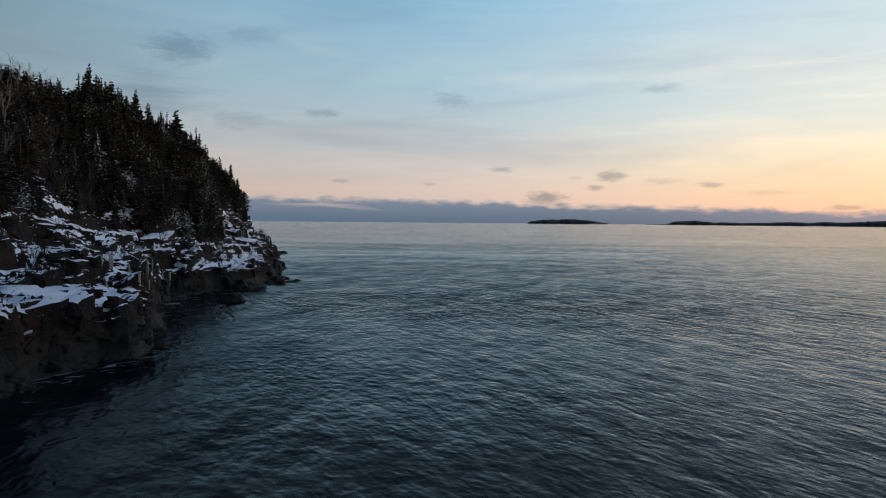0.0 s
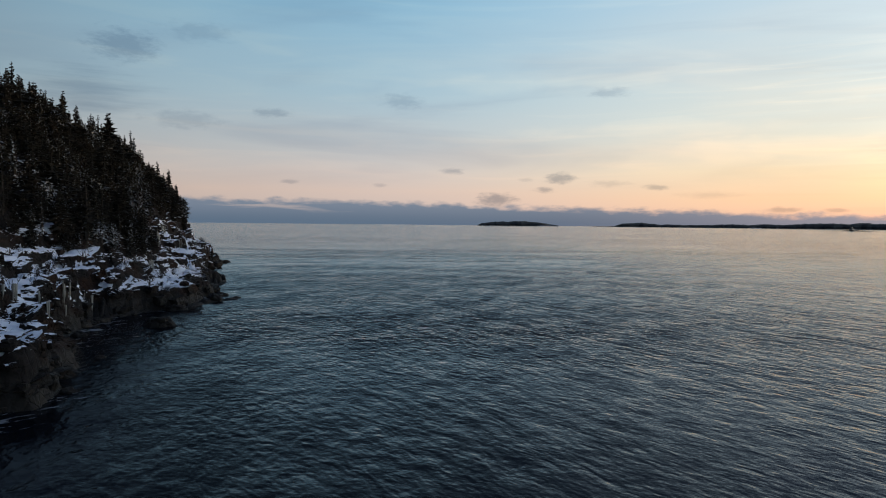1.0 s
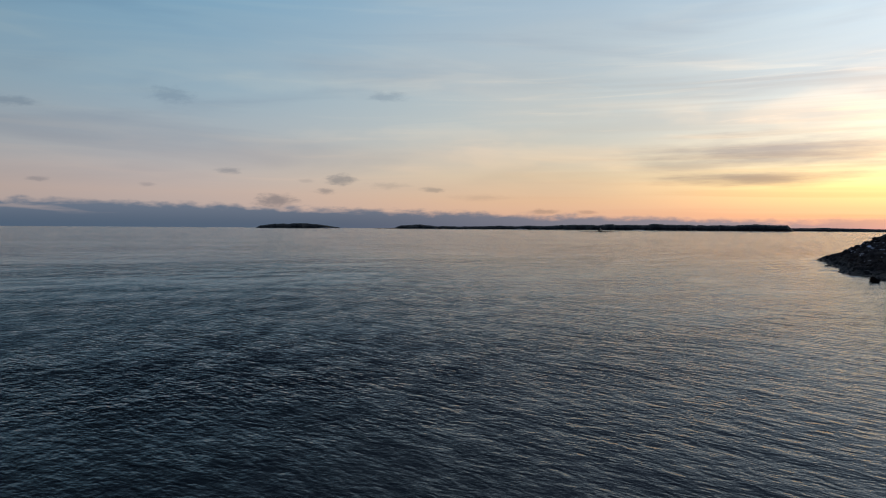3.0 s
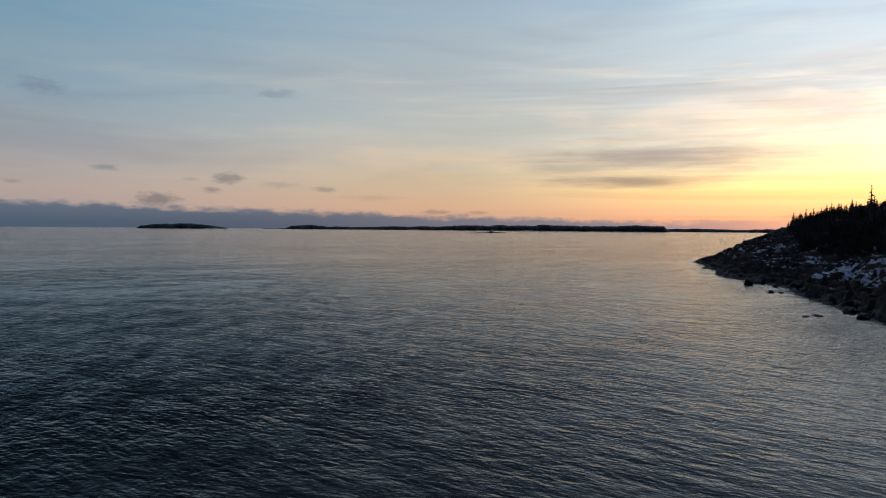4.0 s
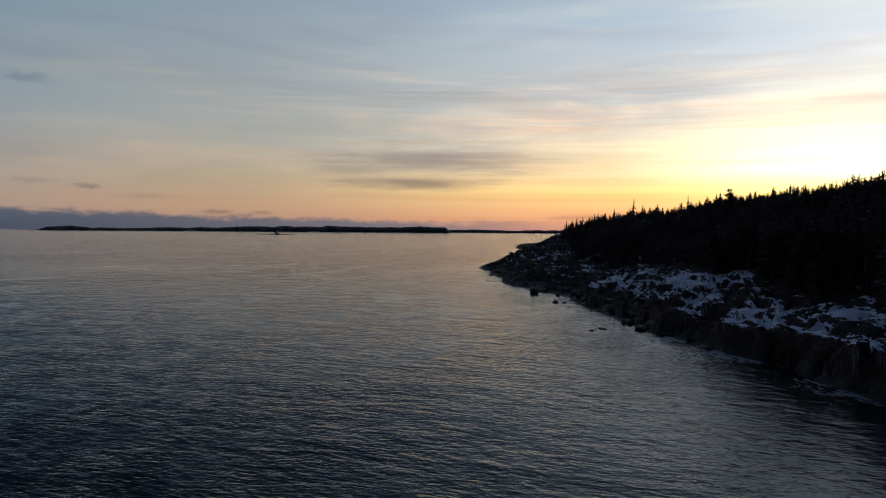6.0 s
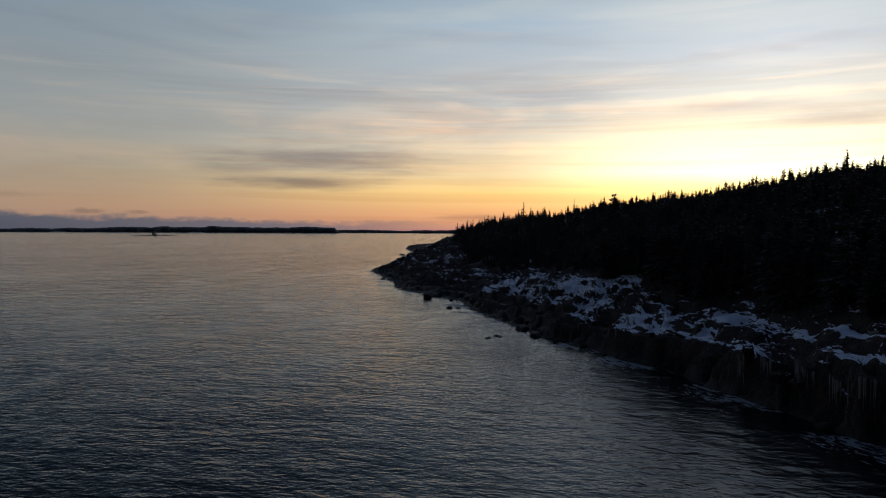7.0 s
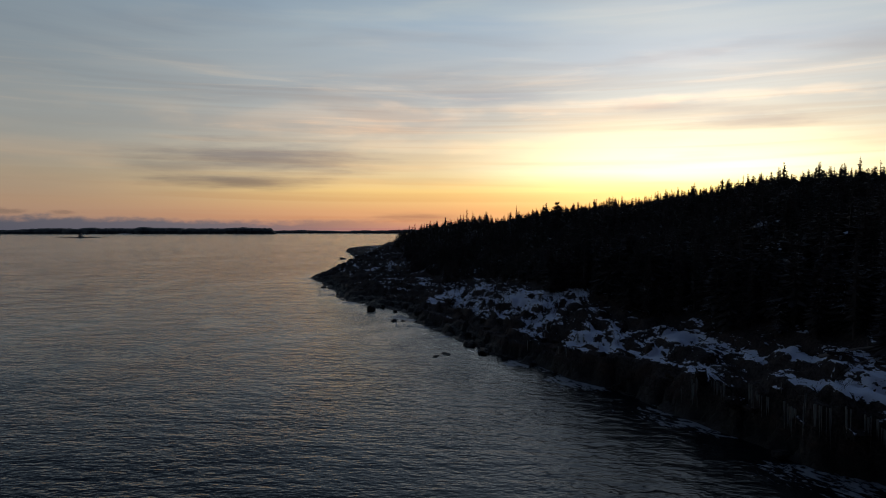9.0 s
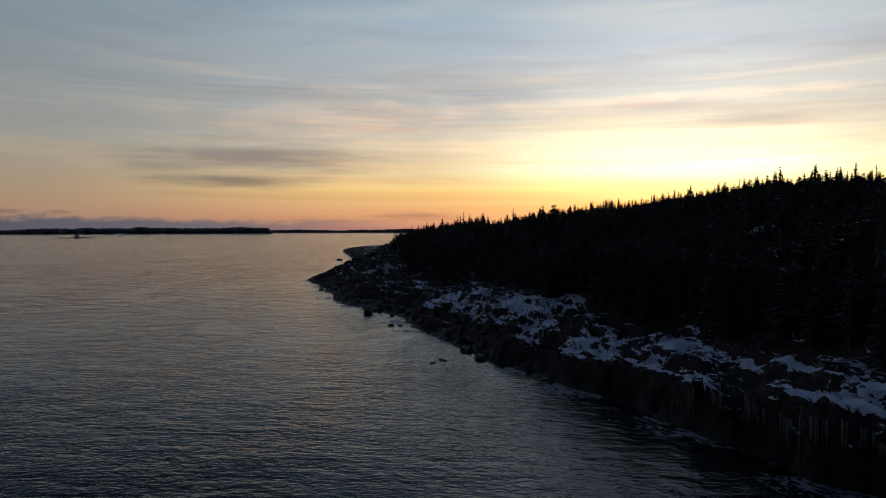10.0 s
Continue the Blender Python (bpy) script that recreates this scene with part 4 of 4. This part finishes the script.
def brush(name, label, land, box, seed, count, lo, hi, size):
    """Leafless scrub: sprays of thin stems, uncountable."""
    r = np.random.RandomState(seed)
    x, y = r.uniform(box[0], box[1], count), r.uniform(box[2], box[3], count)
    z, d, bare, over = land.height(x, y)
    ok = (over > lo) & (over < hi) & (z > 4) & (vnoise(x / 8, y / 8, seed) > -0.05)
    V, F = [], []
    for px, py, pz in zip(x[ok], y[ok], z[ok]):
        for k in range(9):
            g, lean, h = r.uniform(0, 6.28), r.uniform(0.1, 0.9), size * r.uniform(0.5, 1.2)
            tip = np.array([px + math.cos(g) * lean * h, py + math.sin(g) * lean * h, pz + h])
            i = len(V)
            wide = 0.035
            mid = np.array([px, py, pz]) * 0.45 + tip * 0.55
            V += [(px - wide, py, pz - 0.2), (px + wide, py, pz - 0.2), tuple(tip), tuple(mid), tuple(mid + [0.05, 0.05, 0.0]), tuple(mid + [r.uniform(-0.5, 0.5) * h, r.uniform(-0.5, 0.5) * h, 0.4 * h])]
            F += [(i, i + 1, i + 2), (i + 3, i + 4, i + 5)]
    return tagged(mesh_object(name, V, F, TWIG), label, "scrub", kind="stuff")


brush("scrub", "bare brown scrub at the foot of the western wood", WEST, (-110, -36, 50, 285), 31, 2600, -2.5, 14, 1.8)
brush("scrub", "bare brown scrub along the eastern snow slabs", EAST, (120, 330, 15, 270), 32, 9500, -4.0, 20, 1.9)


for n, (x, y, tall) in enumerate([(-62, 108, 10), (-66, 112, 11), (-60, 117, 8), (-74, 120, 10), (-70, 100, 9), (-82, 150, 9), (-85, 143, 9.5), (-86, 137, 9), (-80, 132, 10), (-78, 126, 10), (-68, 122, 10), (-72, 112, 10), (-64, 104, 9), (-57, 112, 7), (-61, 112, 8), (-84, 146, 9), (-79, 138, 9.5)]):
    bare_tree(x, y, ground_at(WEST, x, y), tall, BIRCH if n % 3 == 0 else TWIG, "bare pale-barked broadleaf tree among spruces" if n % 3 == 0 else "bare brown-twigged broadleaf tree among spruces", 60 + n)

# ---- rocks in the water and along the shore ----
def boulder(x, y, z, a, b, c, turn, seed, mat, label, name="boulder"):
    bm = bmesh.new()
    bmesh.ops.create_icosphere(bm, subdivisions=3, radius=1.0)
    for v in bm.verts:
        p = v.co.copy()
        f = 1 + 0.55 * noise.noise(p * 1.3 + Vector((seed, 0, 0))) + 0.25 * noise.noise(p * 3.1 + Vector((0, seed, 0)))
        p *= f
        p = Vector((math.copysign(abs(p.x) ** 0.8, p.x), math.copysign(abs(p.y) ** 0.8, p.y), math.copysign(abs(p.z) ** 0.75, p.z)))
        v.co = Vector((p.x * a, p.y * b, p.z * c))
    me = bpy.data.meshes.new(name)
    bm.to_mesh(me)
    bm.free()
    me.attributes.new("snow", "FLOAT", "POINT").data.foreach_set("value", np.full(len(me.vertices), 0.4 if z > 2 else 0.0, np.float32))
    me.materials.append(mat)
    ob = new(name, me)
    ob.matrix_basis = pose(x, y, z, 0, 0, turn)
    return tagged(ob, label, "rock", "boulders and skerries")


WET = "dark wet rock standing in the sea"
boulder(-33.6, 111.5, 0.1, 2.0, 1.6, 1.5, 20, 2.3, ROCK_WARM_SHADED, WET)
boulder(245.5, 200, 0.3, 2.0, 1.7, 1.9, 40, 4.1, ROCK_GREY, WET)
boulder(170.0, 128.2, -0.25, 1.7, 0.8, 0.5, 20, 5.7, ROCK_GREY, WET, "skerry")
boulder(174.4, 127.6, -0.2, 2.1, 0.8, 0.55, 60, 6.9, ROCK_GREY, WET, "skerry")
boulder(222.6, 174.6, -0.1, 1.3, 0.9, 0.8, 10, 8.2, ROCK_GREY, WET, "skerry")
boulder(224.5, 172.0, -0.2, 1.0, 0.8, 0.6, 80, 9.2, ROCK_GREY, WET, "skerry")
boulder(189.5, 128.2, 0.1, 2.7, 1.6, 1.3, 50, 12.2, ROCK_GREY, WET)
boulder(180.6, 119.8, 0.0, 2.6, 1.5, 1.2, 30, 17.2, ROCK_GREY, WET)
boulder(826, 638, 0.2, 7, 4, 2.4, 30, 13.2, ROCK_GREY, WET, "skerry")
boulder(624, 498, 0.0, 4, 3, 1.4, 20, 15.2, ROCK_GREY, WET, "skerry")
boulder(684, 516, 0.3, 11, 5, 2.4, 35, 16.2, ROCK_GREY, WET, "skerry")
rocks = random.Random(14)
for land, mat, label in ((WEST, ROCK_WARM_SHADED, "tumbled brown granite boulder at the cliff foot"), (EAST, ROCK_GREY, "tumbled grey granite boulder at the cliff foot")):
    p = land.shore
    for a, b in zip(p[2:16], p[3:17]):
        for k in range(2 if land is WEST else 1):
            t = rocks.random()
            x, y = a[0] + t * (b[0] - a[0]) + rocks.uniform(-2.5, 2.5), a[1] + t * (b[1] - a[1]) + rocks.uniform(-2.5, 2.5)
            s = rocks.uniform(0.6, 1.7)
            boulder(x, y, max(ground_at(land, x, y), -0.4) + 0.2 * s, s, s * rocks.uniform(0.6, 1), s * rocks.uniform(0.5, 0.9), rocks.uniform(0, 360), rocks.uniform(0, 90), mat, label)

# ---- icicles ----
icicle_meshes = []
for k in range(5):
    r = random.Random(90 + k)
    V, F = [], []
    rad, z = 0.14, 0.06
    for j in range(5):
        drop = (0.25, 0.3, 0.22, 0.15, 0.33)[j]
        nxt = (0.13, 0.11, 0.085, 0.055, 0.01)[j] * r.uniform(0.8, 1.2)
        tube(V, F, (0.03 * math.sin(j), 0, z), (0.03 * math.sin(j + 1), 0, z - drop), rad, nxt, 6)
        rad, z = nxt, z - drop
    me_ob = mesh_object("icicle", V, F, ICE, smooth=True)
    icicle_meshes.append(me_ob.data)
    bpy.data.objects.remove(me_ob)


def cliff_edge(land, x, y, inland, want, reach=16.0):
    """The lip of the ledge along the heading inland: where the ground passes the wanted height."""
    c, s = math.sin(radians(inland)), math.cos(radians(inland))
    u = np.arange(-6, reach, 0.2)
    z, d, b, o = land.height((x + c * u)[:, None], (y + s * u)[:, None])
    z = z[:, 0]
    rise = np.where((z[5:] > 0.7 * want) & (z[5:] < 1.6 * want), z[5:] - z[:-5], 0)
    k = int(np.argmax(rise))
    return x + c * (u[k] - 0.1), y + s * (u[k] - 0.1), float(z[k + 5])


def icicle_curtain(land, x, y, inland, want, along, wide, drop, count, seed):
    """Icicles hung in a row from the lip of a ledge that runs along the heading."""
    r = random.Random(seed)
    root = new("icicle_curtain")
    c, s = math.sin(radians(along)), math.cos(radians(along))
    root.location = (x, y, 0)
    for k in range(count):
        if k % 4 == 0:
            middle, length = wide * r.uniform(-0.55, 0.55), r.uniform(0.35, 1.0)
        u = middle + r.gauss(0, 0.32)
        ex, ey, lip = cliff_edge(land, x + c * u, y + s * u, inland, want)
        ob = new("icicle", icicle_meshes[k % len(icicle_meshes)])
        ob.parent = root
        ob.location = (ex - x, ey - y, lip)
        fat = r.uniform(0.35, 0.95)
        ob.scale = (fat, fat, drop * length * r.uniform(0.35, 0.95))
    return tagged(root, "curtain of grey-white icicles hanging from a granite ledge", "icicles", "icicles on the cliffs")


for x, y, inland, want, along, wide, drop, count, seed in [
        (-60, 213, 270, 11, 0, 4.5, 4.2, 9, 1), (-44, 150, 270, 6, 10, 4, 2.2, 7, 2), (-45, 118, 270, 5, 0, 3, 3.4, 5, 3), (-44, 105, 270, 5.5, 0, 5, 3.2, 7, 4),
        (-42, 92, 265, 6, 0, 5, 3.2, 7, 5), (-42, 82, 265, 6, 0, 4, 3.0, 6, 6), (-46, 176, 270, 6, 0, 3, 1.8, 5, 7),
        (137, 63, 110, 5.5, 40, 5, 3.6, 8, 8), (134, 57, 110, 7.5, 40, 5, 4.6, 9, 9), (131, 51, 115, 8.5, 40, 5, 5.0, 10, 10), (127, 46, 115, 9.0, 40, 5, 4.4, 9, 11),
        (124, 41, 115, 9.0, 35, 5, 4.6, 10, 12), (121, 36, 115, 9.0, 30, 5, 4.2, 9, 13), (119, 31, 115, 9.0, 30, 5, 4.2, 9, 14), (178, 106, 120, 6.0, 40, 6, 2.4, 8, 15), (166, 93, 120, 5.5, 40, 4, 2.2, 6, 16)]:
    land = WEST if x < 0 else EAST
    icicle_curtain(land, x, y, inland, want, along, wide, 1.2 * drop, int(count * 1.7), seed)

icicle_curtain(WEST, -62, 193, 342.2, 9.8, 72, 4.5, 5.2, 20, 21)
icicle_curtain(WEST, -52, 177, 285, 12.0, 25, 5.5, 7.0, 22, 22)


def fallen_log(a, b, rad, seed):
    r = random.Random(seed)
    a, b = Vector(a), Vector(b)
    root = new("fallen_log")
    root.location = a
    V, F = [], []
    way = b - a
    pts = [way * t + Vector((0, 0, 0.25 * math.sin(math.pi * t))) for t in (0, 0.25, 0.5, 0.75, 1)]
    for k in range(4):
        tube(V, F, pts[k], pts[k + 1], rad * (1 - 0.2 * k), rad * (0.8 - 0.2 * k) if k < 3 else 0.04, 8)
    mesh_object("trunk", V, F, DEADWOOD, root)
    for k in range(5):
        V, F = [], []
        p = way * r.uniform(0.35, 0.95)
        tube(V, F, p, p + Vector((r.uniform(-1, 1), r.uniform(-1, 1), r.uniform(0.2, 1.2))), 0.05, 0.012, 5)
        mesh_object("branch_stub", V, F, DEADWOOD, root)
    return tagged(root, "bleached fallen spruce trunk lying on snowy slope", "log")


zl = lambda x, y: ground_at(EAST, x, y) + 0.25
fallen_log((142.6, 41.8, zl(142.6, 41.8)), (138.6, 31.4, zl(138.6, 31.4) + 0.5), 0.32, 1)
fallen_log((130.4, 38.4, zl(130.4, 38.4)), (137.4, 33.8, zl(137.4, 33.8) + 0.2), 0.17, 2)

# ---- far shores ----
def far_shore(name, label, rows, mat, deep, seed, crown=1.6):
    """A wooded shore along rows of heading, distance, height: a foot, a rising front and a ragged crown."""
    rows = np.array(rows)
    az = np.arange(rows[0, 0], rows[-1, 0] + 1e-6, 0.03)
    dist, tall = np.interp(az, rows[:, 0], rows[:, 1]), np.interp(az, rows[:, 0], rows[:, 2])
    tall = tall * (1 + 0.25 * fbm(az * 1.1, az * 0, seed, 3)) + crown * fbm(az * 9, az * 0, seed + 4, 2)
    tall = np.maximum(tall, 0.6)
    dist = dist + 40 * fbm(az * 1.5, az * 0 + 3, seed, 3)
    c, s = np.sin(np.radians(az)), np.cos(np.radians(az))
    prof = [(0, -1.0), (6, 2.0), (14, 0.45), (40, 0.8), (0.45 * deep, 1.0), (deep, -1.0)]
    V = []
    for out_d, f in prof:
        z = np.where(f < 0, -1.0, np.where(f > 1.5, np.minimum(2.0, tall), tall * f)) + (crown * 0.6 * fbm(az * 14 + out_d, az * 0, seed + 8, 2) if 0 < f <= 1 else 0)
        V.append(np.stack([(dist + out_d) * c, (dist + out_d) * s, z], 1))
    V = np.stack(V, 1)
    return tagged(mesh_object(name, V.reshape(-1, 3), grid_faces(len(az), len(prof), np.ones((len(az) - 1, len(prof) - 1), bool)), mat), label, "island")


far_shore("wooded_island", "long low wooded island on the horizon", [(6.75, 4560, 4), (7.1, 4520, 16), (8.2, 4500, 27), (9.6, 4500, 30), (11.2, 4500, 24), (12.4, 4520, 14), (13.0, 4540, 8), (13.2, 4560, 2)], FAR_WOODS, 250, 2)
far_shore("snowy_beach", "pale snow-covered beach at the far island's foot", [(11.5, 4470, 4), (11.9, 4462, 7), (12.8, 4470, 6), (13.15, 4500, 2)], FAR_SNOW, 40, 3, 0.5)
far_shore("wooded_shore", "long dark wooded shore across the bay", [(15.9, 4700, 1.5), (17.0, 4700, 2), (17.5, 4640, 4), (18.2, 4600, 22), (19.4, 4600, 26), (21, 4580, 17), (24, 4560, 18), (28, 4520, 22), (31, 4480, 28), (34, 4450, 34), (37, 4420, 36),
                                                   (40, 4380, 34), (43, 4340, 36), (45, 4300, 35), (46.6, 4260, 34), (47.3, 4250, 30), (47.7, 4250, 4)], FAR_WOODS, 280, 4)
far_shore("wooded_shore", "farther dark shore beyond the channel", [(45, 4800, 20), (48, 4800, 18), (49.5, 4780, 24), (51, 4770, 16), (53, 4720, 18), (56, 4700, 22), (60, 4650, 26), (68, 4600, 30)], FAR_WOODS, 150, 6)
far_shore("snowy_beach", "pale snowy strip on the far shore", [(27.2, 4495, 3), (27.6, 4490, 6), (28.2, 4490, 3)], FAR_SNOW, 40, 7, 0.5)
far_shore("snowy_beach", "pale snowy strip on the far shore", [(36.4, 4390, 3), (36.7, 4385, 6), (37.3, 4390, 3)], FAR_SNOW, 40, 8, 0.5)
far_shore("low_rock_island", "low bare rock ledge carrying a lighthouse", [(32.2, 2760, 0.6), (32.7, 2740, 1.4), (33.4, 2730, 2.5), (33.9, 2725, 4.5), (34.4, 2730, 2.6), (35.0, 2745, 1.2), (35.5, 2760, 0.5)], FAR_WOODS, 60, 9, 0.6)


def block(w, d, h, x=0.0, y=0.0, z=0.0, gable=0.0):
    """A bevelled box, or with gable a pitched prism."""
    bm = bmesh.new()
    bmesh.ops.create_cube(bm, size=1.0)
    for v in bm.verts:
        top = v.co.z > 0
        v.co = Vector((x + v.co.x * w, y + v.co.y * d * ((1 - gable) if top else 1), z + (v.co.z + 0.5) * h))
    bmesh.ops.bevel(bm, geom=bm.edges[:], offset=min(w, d, h) * 0.02, segments=1, affect="EDGES")
    return bm


def cone(r0, r1, h, z=0.0, sides=16):
    bm = bmesh.new()
    bmesh.ops.create_cone(bm, cap_ends=True, segments=sides, radius1=r0, radius2=r1, depth=h)
    bmesh.ops.translate(bm, verts=bm.verts[:], vec=(0, 0, z + h / 2))
    return bm


lx, ly = 2745 * math.sin(radians(33.87)), 2745 * math.cos(radians(33.87))
light = new("lighthouse")
light.matrix_basis = pose(lx, ly, 3.6, 0, 0, 25)
part("house", block(14, 9, 5), WHITEWASH, light)
part("roof", block(14.6, 9.8, 3.2, z=5.0, gable=0.9), SLATE, light, "dark pitched roof")
part("tower", block(4.2, 4.2, 10.5), WHITEWASH, light)
part("gallery", cone(2.9, 2.9, 0.4, 10.5), SLATE, light)
part("lantern", cone(1.5, 1.5, 2.2, 10.9, 10), SLATE, light)
part("lantern_roof", cone(1.8, 0.1, 1.3, 13.1, 10), SLATE, light)
tagged(light, "small square lighthouse with keeper's house on low ledge", "lighthouse")

buoy = new("bell_buoy")
buoy.matrix_basis = pose(1197, 1397, -0.2)
part("float", cone(1.3, 1.5, 1.2), BUOY_PAINT, buoy)
for k in range(4):
    V, F = [], []
    g = math.pi / 2 * k + 0.4
    tube(V, F, (1.0 * math.cos(g), 1.0 * math.sin(g), 1.2), (0.35 * math.cos(g), 0.35 * math.sin(g), 4.2), 0.09, 0.07, 5)
    mesh_object("strut", V, F, BUOY_PAINT, buoy)
part("lamp", cone(0.5, 0.35, 0.9, 4.2, 10), BUOY_PAINT, buoy)
tagged(buoy, "dark steel bell buoy floating out in the bay", "buoy")
